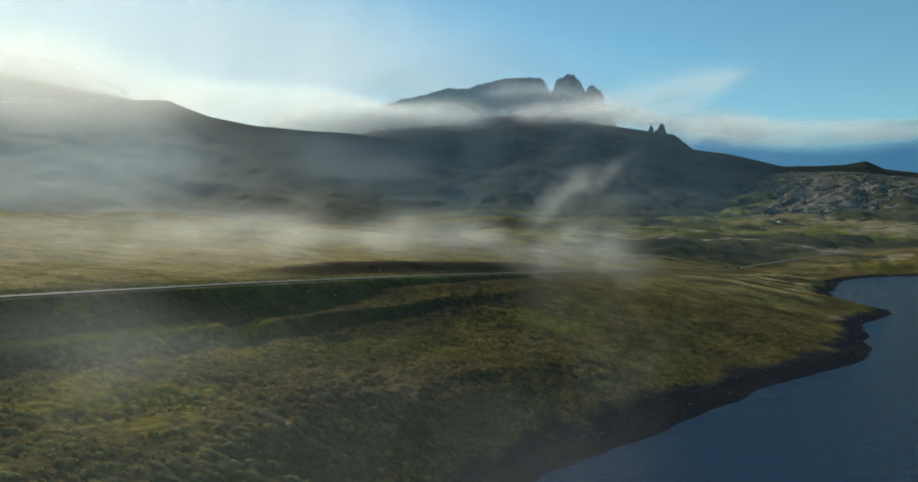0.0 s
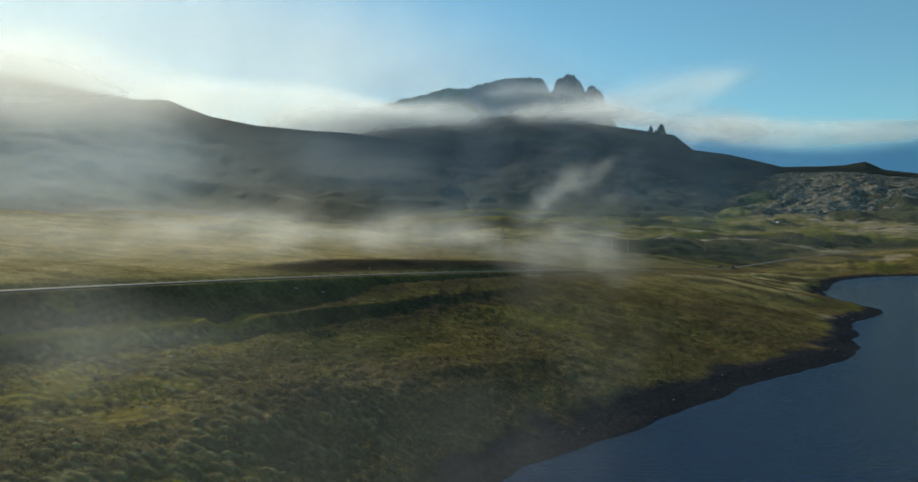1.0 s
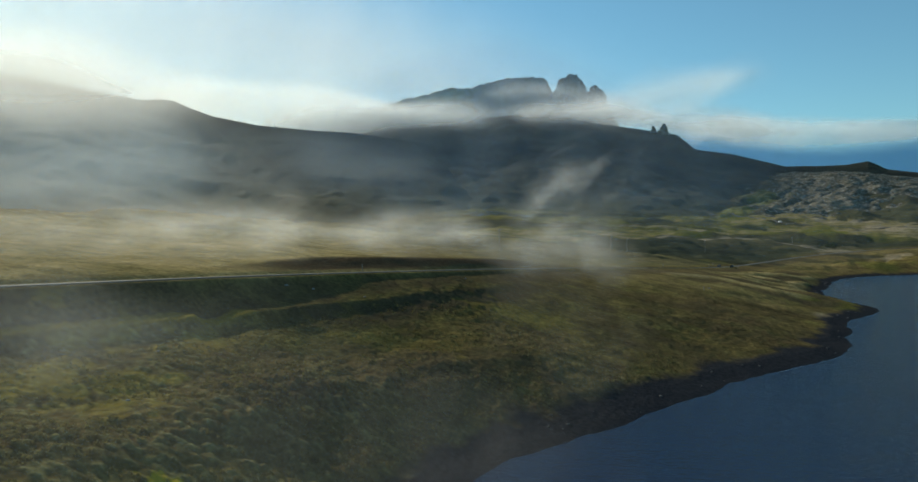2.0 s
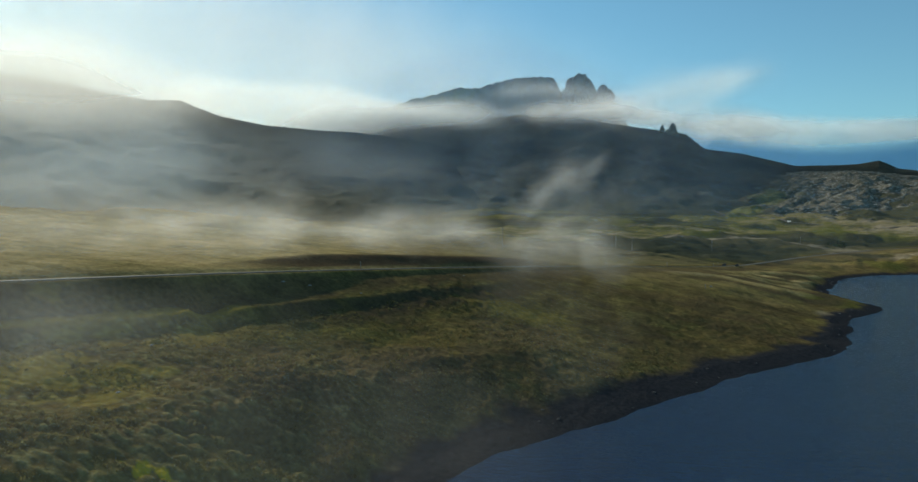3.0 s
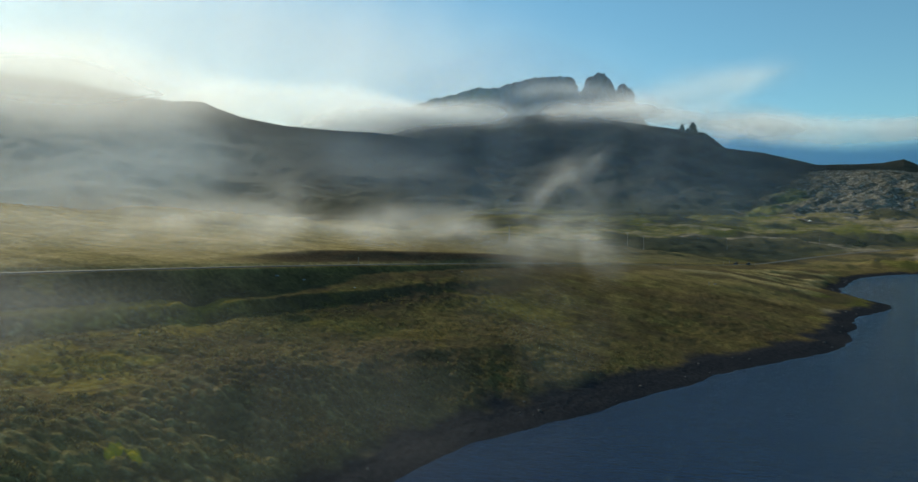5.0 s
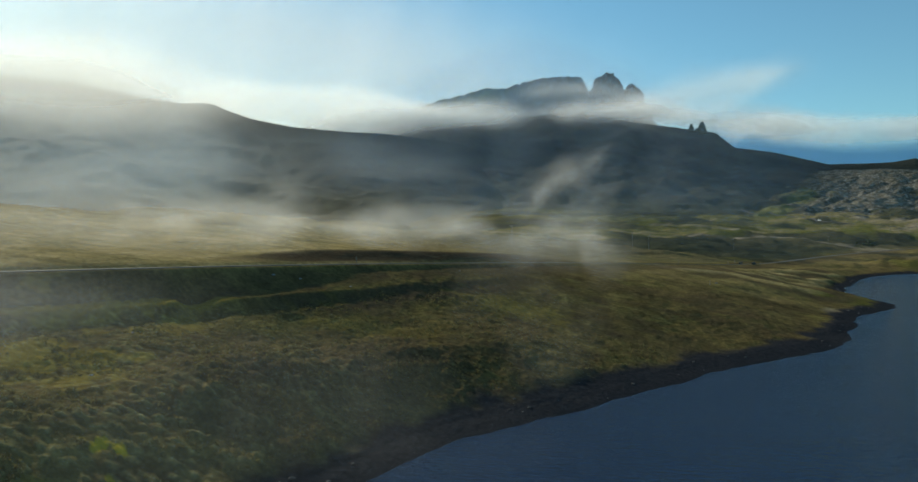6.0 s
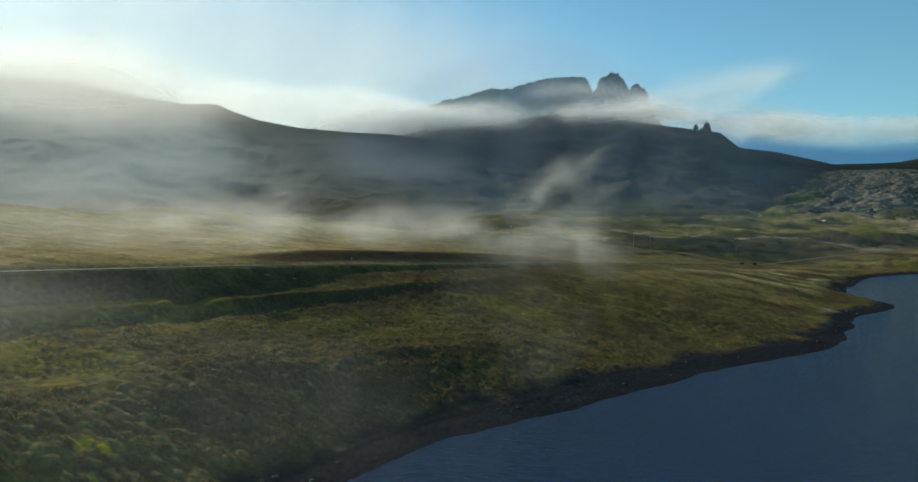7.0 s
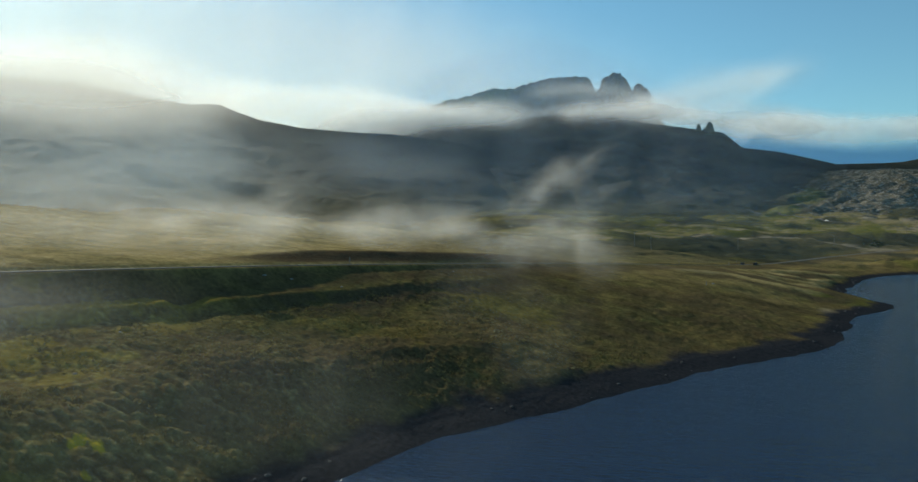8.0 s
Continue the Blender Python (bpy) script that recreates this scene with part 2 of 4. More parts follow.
def mist_material(name, size, low, high, density, stretch=(1, 1), white=(0.9, 0.9, 0.9), detail=4, through_it=0.65, wisp=1.0, warp=0.35, soft=0.6):
    """Thin droplets: lit by sun and sky, drawn out along the flow, clear between the wisps and towards the rim."""
    m, n, l, p = shader(name)
    n.remove(p)
    uv, flow, where = n.new("ShaderNodeUVMap"), n.new("ShaderNodeUVMap"), n.new("ShaderNodeObjectInfo")
    uv.uv_map, flow.uv_map = "rim", "flow"
    sep = n.new("ShaderNodeSeparateXYZ")
    l.new(uv.outputs[0], sep.inputs[0])
    mp = add(n, "Mapping", Scale=(stretch[0] / size, stretch[1] / size, 1))
    shift = n.new("ShaderNodeVectorMath")
    shift.operation = "SCALE"
    shift.inputs["Scale"].default_value = 0.1047
    l.new(where.outputs["Random"], shift.inputs[0])
    l.new(flow.outputs[0], mp.inputs[0])
    l.new(shift.outputs[0], mp.inputs["Location"])
    seed = math_node(n, l, "MULTIPLY", where.outputs["Random"], 60.0)
    place = n.new("ShaderNodeCombineXYZ")
    l.new(seed, place.inputs[2])
    at = n.new("ShaderNodeVectorMath")
    l.new(mp.outputs[0], at.inputs[0])
    l.new(place.outputs[0], at.inputs[1])
    bend = add(n, "TexNoise", Scale=0.7, Detail=2)
    l.new(at.outputs[0], bend.inputs["Vector"])
    push = n.new("ShaderNodeVectorMath")
    push.operation = "MULTIPLY_ADD"
    push.inputs[1].default_value = (warp * 2, warp * 2, warp)
    l.new(bend.outputs["Color"], push.inputs[0])
    l.new(at.outputs[0], push.inputs[2])
    f = add(n, "TexNoise", Scale=1.0, Detail=detail, Roughness=0.5)
    l.new(push.outputs[0], f.inputs["Vector"])
    body = math_node(n, l, "ADD", math_node(n, l, "MULTIPLY", math_node(n, l, "SUBTRACT", f.outputs["Fac"], 0.5), 1.7 * wisp), 0.6)
    rim = math_node(n, l, "SUBTRACT", 1.0, sep.outputs[0])
    shape = math_node(n, l, "SUBTRACT", body, math_node(n, l, "MULTIPLY", math_node(n, l, "POWER", sep.outputs[0], 1.5), 0.6))
    rng = n.new("ShaderNodeMapRange")
    rng.interpolation_type = "SMOOTHSTEP"
    rng.inputs["From Min"].default_value, rng.inputs["From Max"].default_value = low, high
    l.new(shape, rng.inputs["Value"])
    edge = n.new("ShaderNodeMapRange")
    edge.interpolation_type = "SMOOTHSTEP"
    edge.inputs["From Max"].default_value = soft
    l.new(rim, edge.inputs["Value"])
    alpha = math_node(n, l, "MULTIPLY", math_node(n, l, "MULTIPLY", rng.outputs[0], edge.outputs[0]), density, True)
    dif, tra = add(n, "BsdfDiffuse", Color=(*white, 1)), add(n, "BsdfTranslucent", Color=(*white, 1))
    both, clear, out = add(n, "MixShader", Fac=through_it), n.new("ShaderNodeBsdfTransparent"), add(n, "MixShader")
    l.new(dif.outputs[0], both.inputs[1])
    l.new(tra.outputs[0], both.inputs[2])
    l.new(alpha, out.inputs[0])
    l.new(clear.outputs[0], out.inputs[1])
    l.new(both.outputs[0], out.inputs[2])
    l.new(out.outputs[0], n["Material Output"].inputs["Surface"])
    return m


MOOR = moor_material()
WATER = water_material()
ASPHALT = road_material()
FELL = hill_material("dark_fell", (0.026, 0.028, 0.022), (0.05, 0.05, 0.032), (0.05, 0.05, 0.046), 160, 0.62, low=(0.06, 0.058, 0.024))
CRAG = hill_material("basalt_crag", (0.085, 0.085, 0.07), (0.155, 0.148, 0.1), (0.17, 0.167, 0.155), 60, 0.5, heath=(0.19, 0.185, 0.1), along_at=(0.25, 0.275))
# heath: dark heather on the left side, with the shadow lying there painted in
KNOLLS = hill_material("rocky_heath", (0.075, 0.067, 0.045), (0.15, 0.13, 0.088), (0.3, 0.27, 0.225), 36, 0.5, (0.6, 1.0, 1), heath=(0.038, 0.037, 0.02), patched=True)


# ---- shapes ----
def grid_mesh(name, verts, rows, cols, material, closed=False):
    """A sheet of rows x cols points."""
    i = np.arange(rows - 1)[:, None] * cols + np.arange(cols - 1)[None]
    quads = np.stack([i, i + 1, i + cols + 1, i + cols], -1).reshape(-1, 4)
    if closed:
        j = np.arange(rows - 1) * cols
        quads = np.concatenate([quads, np.stack([j + cols - 1, j, j + cols, j + 2 * cols - 1], -1)])
    me = bpy.data.meshes.new(name)
    me.vertices.add(len(verts))
    me.vertices.foreach_set("co", np.asarray(verts, dtype=np.float32).ravel())
    me.loops.add(quads.size)
    me.loops.foreach_set("vertex_index", quads.ravel().astype(np.int32))
    me.polygons.add(len(quads))
    me.polygons.foreach_set("loop_start", np.arange(0, quads.size, 4, dtype=np.int32))
    me.polygons.foreach_set("use_smooth", np.ones(len(quads), dtype=bool))
    me.update(calc_edges=True)
    me.materials.append(material)
    return me


def part(name, bm, material, parent=None, label=""):
    me = bpy.data.meshes.new(name)
    bm.to_mesh(me)
    bm.free()
    me.materials.append(material)
    ob = new(name, me)
    ob.parent = parent
    return tagged(ob, label)


def curve_through(points, step):
    """Points evenly along a smooth curve."""
    p = np.array(points, dtype=float)
    p = np.vstack([2 * p[0] - p[1], p, 2 * p[-1] - p[-2]])
    out = []
    for i in range(1, len(p) - 2):
        k = max(2, int(np.linalg.norm(p[i + 1] - p[i]) / step))
        t = np.arange(k)[:, None] / k
        out.append(0.5 * (2 * p[i] + (p[i + 1] - p[i - 1]) * t + (2 * p[i - 1] - 5 * p[i] + 4 * p[i + 1] - p[i + 2]) * t ** 2 + (3 * p[i] - p[i - 1] - 3 * p[i + 1] + p[i + 2]) * t ** 3))
    return np.vstack(out + [p[-2:-1]])


def line_distance(x, y, line):
    """Distance to a line on the plan, the side (left is positive) and the height there."""
    best, side, level = np.full(x.shape, 1e9), np.zeros(x.shape), np.zeros(x.shape)
    for a, b in zip(line[:-1], line[1:]):
        dx, dy = b[0] - a[0], b[1] - a[1]
        t = np.clip(((x - a[0]) * dx + (y - a[1]) * dy) / (dx * dx + dy * dy), 0, 1)
        d = np.hypot(x - a[0] - t * dx, y - a[1] - t * dy)
        near = d < best
        best = np.where(near, d, best)
        side = np.where(near, np.sign(dx * (y - a[1]) - dy * (x - a[0])), side)
        if len(a) > 2:
            level = np.where(near, a[2] + t * (b[2] - a[2]), level)
    return best, side, level


SHORE = curve_through([(-150, -260), (-70, -120), (-38, -30), (-22, 20), (-17.6, 50), (-13.8, 66), (-9.1, 81), (-3.6, 94), (6, 108), (16, 127), (23, 139), (34, 154),
                       (45, 170), (53, 194), (62, 232), (83, 279), (79, 297), (77, 335), (90, 388), (114, 463), (155, 507), (270, 545),
                       (420, 520), (560, 380), (620, 120), (560, -200), (300, -420), (20, -380), (-150, -260)], 9)
BURNS = [curve_through([(-64, 110), (-58, 98), (-54, 92), (-47, 86), (-42, 84)], 4), curve_through([(-66, 104), (-61, 99.5), (-57, 95), (-52, 92)], 2), curve_through([(-42, 100), (-30, 87), (-21.7, 80), (-13, 78)], 4)]
ROAD = curve_through([(-150, -160, 22), (-104, -20, 20.9), (-73, 76, 19.9), (-53, 130, 19.0), (-26.6, 201, 17.0), (1.8, 277, 14.1), (23.4, 335, 11.7), (43, 390, 10.0),
                      (63, 477, 7.7), (90, 555, 7.5), (126, 650, 7.8), (185, 761, 9.2), (256, 866, 10.6), (400, 980, 14), (620, 1100, 20)], 12)


# patches of bright bog moss and fresh grass: place, half-width and how thick
MOSS = [(-32.4, 50.6, 1.3, 1), (-30.7, 51.6, 0.9, 1), (-28.6, 48.2, 0.6, 0.8), (-53, 60, 6, 0.3), (-48, 66, 7, 0.28), (-59, 76, 7, 0.25), (-50, 84, 5, 0.2), (-45, 58, 4, 0.22), (-19, 146, 9, 0.16), (-33, 108, 8, 0.1), (-26, 44, 4, 0.18)]


# patches of dark heather, several painting the shade of the loch-facing bank
HEATH_SHADE = [(-36, 73, 9, 0.6), (-28, 66, 8, 0.4), (-20, 90, 14, 0.35), (-8, 112, 11, 0.35), (8, 138, 14, 0.3), (-44, 82, 6, 0.5), (-35, 112, 7, 0.5), (30, 190, 16, 0.35)]


# patches on the far moor: place, half-width across the valley, half-depth along it, and how thick
GREENS = [(165, 1426, 29, 150, 0.9), (245, 1686, 38, 93, 0.7), (45, 915, 31, 49, 0.9), (-39, 1054, 25, 47, 0.7), (198, 1199, 39, 78, 0.5), (242, 1144, 23, 120, 0.85),
          (244, 1049, 30, 62, 0.95), (289, 1045, 22, 51, 0.6), (157, 587, 29, 59, 0.6), (145, 1038, 42, 83, 0.6), (68, 266, 9, 9, 0.75), (77, 280, 6, 8, 0.75)]
PALES = [(158, 1760, 57, 35, 0.7), (327, 1311, 65, 35, 0.8), (324, 1161, 39, 69, 0.7), (186, 788, 16, 52, 0.7), (199, 696, 17, 28, 0.7), (300, 1531, 75, 24, 0.5),
         (34, 998, 48, 12, 0.5), (56, 236, 4, 9, 0.6), (62, 243, 3, 5, 0.6), (12, 272, 14, 8, 0.4)]
# heather, bushes, and painted shade of slopes such as the road embankment
DARKS = [(223, 1251, 24, 48, 0.9), (374, 1397, 42, 56, 0.9), (200, 898, 10, 60, 0.9), (246, 951, 27, 45, 0.7), (139, 1116, 20, 12, 0.8), (56, 620, 52, 110, 0.9), (-5, 600, 45, 90, 0.7), (100, 720, 40, 60, 0.7),
         (179, 697, 26, 23, 0.8), (-36, 1291, 62, 120, 0.7), (118, 605, 30, 40, 0.6)]
STRAW_LINE = curve_through([(-70, 730), (-26, 738), (29, 772), (107, 880), (148, 843), (172, 784)], 15)
BEDS = [curve_through([(13, 266), (30, 277), (42, 270), (57, 269)], 4), curve_through([(31, 320), (50, 342), (63, 347), (80, 378)], 4),
        curve_through([(42, 330), (60, 381), (78, 400), (104, 448)], 4), curve_through([(46, 316), (62, 328), (80, 366)], 4), curve_through([(36, 296), (54, 306), (72, 318)], 4)]
TRACK = curve_through([(-47, 71), (-41, 69), (-37.9, 67.6), (-34, 66.8), (-31.4, 66.3), (-26, 66)], 2)


def patches(x, y, places, seed):
    rough = 0.55 * fbm(x, y * 0.4, 22, 4, seed)
    total = np.zeros(x.shape)
    for px, py, across, along, thick in places:
        k = math.hypot(px - 12, py)
        ux, uy = (px - 12) / k, py / k
        a, b = (x - px) * ux + (y - py) * uy, (x - px) * uy - (y - py) * ux
        total = np.maximum(total, thick * smooth(1.35, 0.6, np.hypot(a / along, b / across) + rough))
    return total


def tints(x, y):
    """Fresh green, pale straw and dark heather over the far moor, painting in its lit and shaded slopes."""
    pale = patches(x, y, PALES, 303)
    pale = np.maximum(pale, 0.85 * smooth(11, 3, line_distance(x, y, STRAW_LINE)[0] + 4 * fbm(x, y, 25, 3, 305)))
    return patches(x, y, GREENS, 301), pale, patches(x, y, DARKS, 307)


def inside(x, y, line):
    odd = np.zeros(x.shape, dtype=bool)
    for a, b in zip(line[:-1], line[1:]):
        if a[1] != b[1]:
            odd ^= ((a[1] > y) != (b[1] > y)) & (x < (b[0] - a[0]) * (y - a[1]) / (b[1] - a[1]) + a[0])
    return odd


def ground(x, y):
    """Height of the land, and how much of it is bare shore and how much straw grass."""
    d = line_distance(x, y, SHORE)[0]
    lake = inside(x, y, SHORE)
    d = np.where(lake, -d, d)
    d = d + fbm(x, y, 14, 3, 3) * np.clip(1.2 - np.abs(d) / 30, 0, 1) * 1.3
    e, side, zr = line_distance(x, y, ROAD)
    e = e * side
    r = np.hypot(x - 12, y)
    far = smooth(150, 600, r)
    # loch side of the road: bank up from the shore, then a shelf, the old terrace and the road's embankment
    inland = np.clip(d - 5, 0, None)
    inland = inland - 3.5 * (1 - np.exp(-inland / 3.5))
    share = inland / (inland + np.abs(e) + 0.01)
    bank = 0.24 * np.clip(d, -30, 5) + (zr - 1.1) * share ** (0.64 + 0.24 * smooth(75, 140, y) - 0.3 * smooth(210, 320, y) * smooth(470, 420, y))
    wob = 0.7 * fbm(x, y, 48, 2, 51)
    south = smooth(122, 104, y)
    cap = zr + 0.1 - (0.25 + 1.05 * smooth(260, 160, y) + 2.4 * south) * smooth(3.3, 9 + 6 * (1 - south), -e) - 1.5 * south * smooth(15, 19, -e + 3 * wob)
    gap = bank - cap
    low = np.minimum(bank, cap) - 0.25 * np.clip(1 - np.abs(gap) / 1.0, 0, 1) ** 2
    low = low - 0.6 * smooth(11.5, 15.5, -e + 3 * wob) * smooth(48, 26, -e) * smooth(96, 108, y) * smooth(185, 150, y) * smooth(6, 16, d)
    # south of the old burn: embankment, lit terrace with a low scarp, then a shelf falling to the shore
    back = -e + 1.5 * wob
    fall = np.interp(back, [0, 3.2, 7.8, 12.6, 14.6, 26, 40, 60], [0, 0, 4.2, 4.9, 6.7, 9.2, 13, 24])
    shelf = np.interp(d, [-30, 0, 5, 10, 15, 19, 24, 36, 60, 120], [-7, 0, 1.4, 3.5, 5.9, 7.7, 8.9, 10.0, 11.5, 13])
    near = np.maximum(zr - fall, shelf)
    low = low + (near - low) * smooth(140, 96, y)
    # hill side of the road
    left = smooth(0.2, 0.55, np.arctan2(12 - x, np.maximum(y, 1)))
    up = np.clip(e, 0, None)
    rise = 0.1 * np.minimum(up, 215) + (0.1 * (1 - left) - 0.01 * left) * np.clip(up - 215, 0, 700)
    z = np.where(e > 0, zr + rise, low)
    wide = smooth(4, 50, np.abs(e)) * smooth(3, 30, d)
    z = z + wide * (fbm(x, y, 60, 3, 11) * 1.3 + fbm(x, y, 20, 3, 23) * 0.6) * (1 + 1.6 * far)
    z = z + smooth(60, 300, up) * (fbm(x, y, 130, 4, 41) * 3 + ridged(x * 0.4, y, 40, 4, 43) * 0.6) * (0.3 + far) * (0.5 - 0.1 * left)
    z = z + smooth(15, 60, up) * ridged(x * 0.45, y, 26, 3, 47) * 0.5
    z = z + np.where(e > 0, 1.7 * smooth(4.5, 14, e + 6 * wob + 1.5 * fbm(x, y, 7, 2, 53)), 0) * smooth(118, 150, y) * smooth(250, 190, y)
    bed = np.min([line_distance(x, y, line)[0] for line in BEDS], 0) + 0.7 * fbm(x, y, 6, 3, 57)
    beds = smooth(90, 62, np.hypot(x - 58, (y - 345) * 0.7)) * smooth(3, 9, -e) * smooth(4, 12, d)
    z = z + 0.5 * beds * np.exp(-(bed / 3.5) ** 2)
    for burn in BURNS:
        bd = line_distance(x, y, burn)[0] + 0.8 * wob
        z = z - 0.6 * np.exp(-(bd / 2.2) ** 2) * smooth(4, 12, d)
    z = np.where(np.abs(e) < 5, zr - 0.08 + (z - zr + 0.08) * smooth(3.2, 5, np.abs(e)), z)
    tuft = smooth(3, 7, np.abs(e)) * smooth(4, 9, d) * (0.5 + 0.5 * np.clip(fbm(x, y, 16, 3, 91) + 0.45, 0, 1))
    west = smooth(-14, -30, x) * smooth(98, 82, y)
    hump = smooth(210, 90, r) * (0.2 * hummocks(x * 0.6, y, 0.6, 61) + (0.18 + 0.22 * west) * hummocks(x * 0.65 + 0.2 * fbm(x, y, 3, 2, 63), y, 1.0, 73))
    z = z + tuft * (hump + smooth(170, 60, r) * 0.1 * mounds(x, y, 0.5, 71))
    z = z + tuft * smooth(420, 120, r) * (0.2 * mounds(x, y, 2.4, 65) + 0.12 * fbm(x, y, 1.1, 2, 81)) * (1 - 0.6 * (e > 3))
    z = z + smooth(120, 500, r) * smooth(6, 20, np.abs(e)) * smooth(5, 20, d) * fbm(x * 0.6, y, 9, 4, 95) * 0.8
    z = np.where(d < 0, np.clip(d * 0.15, -4, 0), z)
    z = np.where((d > 0) & (d < 4), np.minimum(z, 0.02 + 0.24 * d + 0.1 * mounds(x, y, 0.9, 99)), z)
    z = z - smooth(1300, 2600, r) * 60
    shore = smooth(7.4 + 1.6 * smooth(85, 130, y) * smooth(260, 180, y), 4.2 + 1.2 * smooth(85, 130, y) * smooth(260, 180, y), d + 1.6 * fbm(x, y, 6, 3, 13))
    straw = smooth(-8, 14, e + 6 * fbm(x, y, 20, 3, 15)) * (0.35 + 0.65 * left) * smooth(1.2, 0.0, far + 0.4 * fbm(x, y, 70, 3, 19))
    straw = np.maximum(straw, 0.3 * smooth(170, 260, y) * (e < 0) * smooth(75, 25, -e + 12 * fbm(x * 0.4, y, 14, 3, 27)) * smooth(3, 12, d))
    straw = np.maximum(straw, 0.8 * beds * smooth(4.6, 2.2, bed))
    straw = np.maximum(straw, 0.55 * smooth(0.55, 0.2, line_distance(x, y, TRACK)[0] + 0.25 * fbm(x, y, 2, 2, 59)))
    lush = smooth(3, 12, e) * smooth(0.42, 0.2, np.arctan2(12 - x, np.maximum(y, 1))) * smooth(4, 25, d)
    band = np.interp(up + 22 * fbm(x * 0.3, y, 30, 4, 29), [0, 14, 24, 150, 175, 205, 255, 290, 360, 385, 440, 480, 560, 620, 760, 900], [0.4, 0.3, 0.06, 0.1, 0.85, 0.98, 0.72, 0.25, 0.12, 0.7, 0.75, 0.2, 0.12, 0.65, 0.2, 0.5])
    band = np.maximum(band, 0.95 * smooth(1010, 1080, r) * smooth(-0.06, -0.11, np.arctan2(12 - x, np.maximum(y, 1))))
    moss_light = np.zeros(x.shape)
    for mx, my, wide, thick in MOSS:
        moss_light = np.maximum(moss_light, thick * smooth(1.25, 0.75, np.hypot((x - mx) / wide, (y - my) / wide / 0.7) + 0.8 * fbm(x, y, 1.1 + 0.3 * wide, 4, 211)))
    peat_shade = smooth(3.5, 6, e + wob) * smooth(17, 12, e + 5 * wob) * smooth(112, 135, y) * smooth(255, 200, y)
    peat_shade = np.maximum(peat_shade, 0.5 * smooth(-3.5, -5, e) * smooth(-15, -11, e + 2 * wob) * smooth(8, 20, d))
    peat_shade = np.maximum(peat_shade, 0.85 * smooth(11, 13, -e + 3 * wob) * smooth(21, 17, -e + 3 * wob) * smooth(96, 108, y) * smooth(190, 150, y))
    for hx, hy, wide, thick in HEATH_SHADE:
        peat_shade = np.maximum(peat_shade, thick * smooth(1.2, 0.6, np.hypot(x - hx, y - hy) / wide + 0.45 * fbm(x, y, 7, 4, 217)))
    peat_shade = np.maximum(peat_shade, 0.75 * beds * smooth(4.5, 6.5, bed) * smooth(15, 10, bed))
    # painted light for the hummock tops, strongest in the west
    lit_top = np.clip(hump / 0.4, 0, 1) ** 2 * smooth(3, 7, np.abs(e)) * (0.4 + 0.6 * west)
    # sunlit line along the terrace lip, put into the colour
    moss_light = np.maximum(moss_light, 0.3 * smooth(8.5, 10.5, back) * smooth(13.4, 12.4, back) * smooth(101, 96, y))
    return z, shore, straw, lush, moss_light, peat_shade, band, lit_top



def build_ground():
    fine = np.linspace(-24, 60, 760)
    coarse = np.concatenate([np.linspace(60, 336, 93)[1:-1]])
    az = np.radians(np.concatenate([fine, coarse]))[None]
    r = np.concatenate([np.geomspace(3, 34, 14)[:-1], np.geomspace(34, 420, 560)[:-1], np.geomspace(420, 4700, 240)])[:, None]
    x, y = (12 - r * np.sin(az)).ravel(), (-6 + r * np.cos(az)).ravel()
    z, shore, straw, lush, moss_light, peat_shade, band, lit_top = ground(x, y)
    green, pale, dark = tints(x, y)
    me = grid_mesh("ground", np.stack([x, y, z], 1), r.size, az.size, MOOR, closed=True)
    for key, v in (("shore", shore), ("straw", straw), ("lush", lush), ("moss_light", moss_light), ("peat_shade", peat_shade), ("band", band), ("lit_top", lit_top), ("green", green), ("pale", pale), ("dark", dark)):
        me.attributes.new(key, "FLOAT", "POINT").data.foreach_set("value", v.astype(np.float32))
    return tagged(new("ground", me), "rough moorland of olive and straw grass with dark peaty shore", "moorland", kind="structure")


build_ground()


def build_water():
    bm = bmesh.new()
    bmesh.ops.create_grid(bm, x_segments=8, y_segments=8, size=1, matrix=Matrix.Translation((235, 60, 0)) @ Matrix.Diagonal((400, 500, 1, 1)))
    return tagged(part("water", bm, WATER), "dark blue loch water with small wind ripples", "loch", kind="structure")


build_water()


def build_road():
    line = curve_through(ROAD, 4)
    way = np.gradient(line[:, :2], axis=0)
    way /= np.linalg.norm(way, axis=1)[:, None]
    side = np.stack([-way[:, 1], way[:, 0]], 1)
    cols = [(-2.4, -0.5), (-2.25, 0.05), (-1.1, 0.09), (0, 0.11), (1.1, 0.09), (2.25, 0.05), (2.4, -0.5)]
    v = np.stack([np.column_stack([line[:, :2] + side * o, line[:, 2] + h]) for o, h in cols], 1).reshape(-1, 3)
    return tagged(new("road", grid_mesh("road", v, len(line), len(cols), ASPHALT)), "narrow grey asphalt road winding across the moor", "road", kind="structure")


build_road()


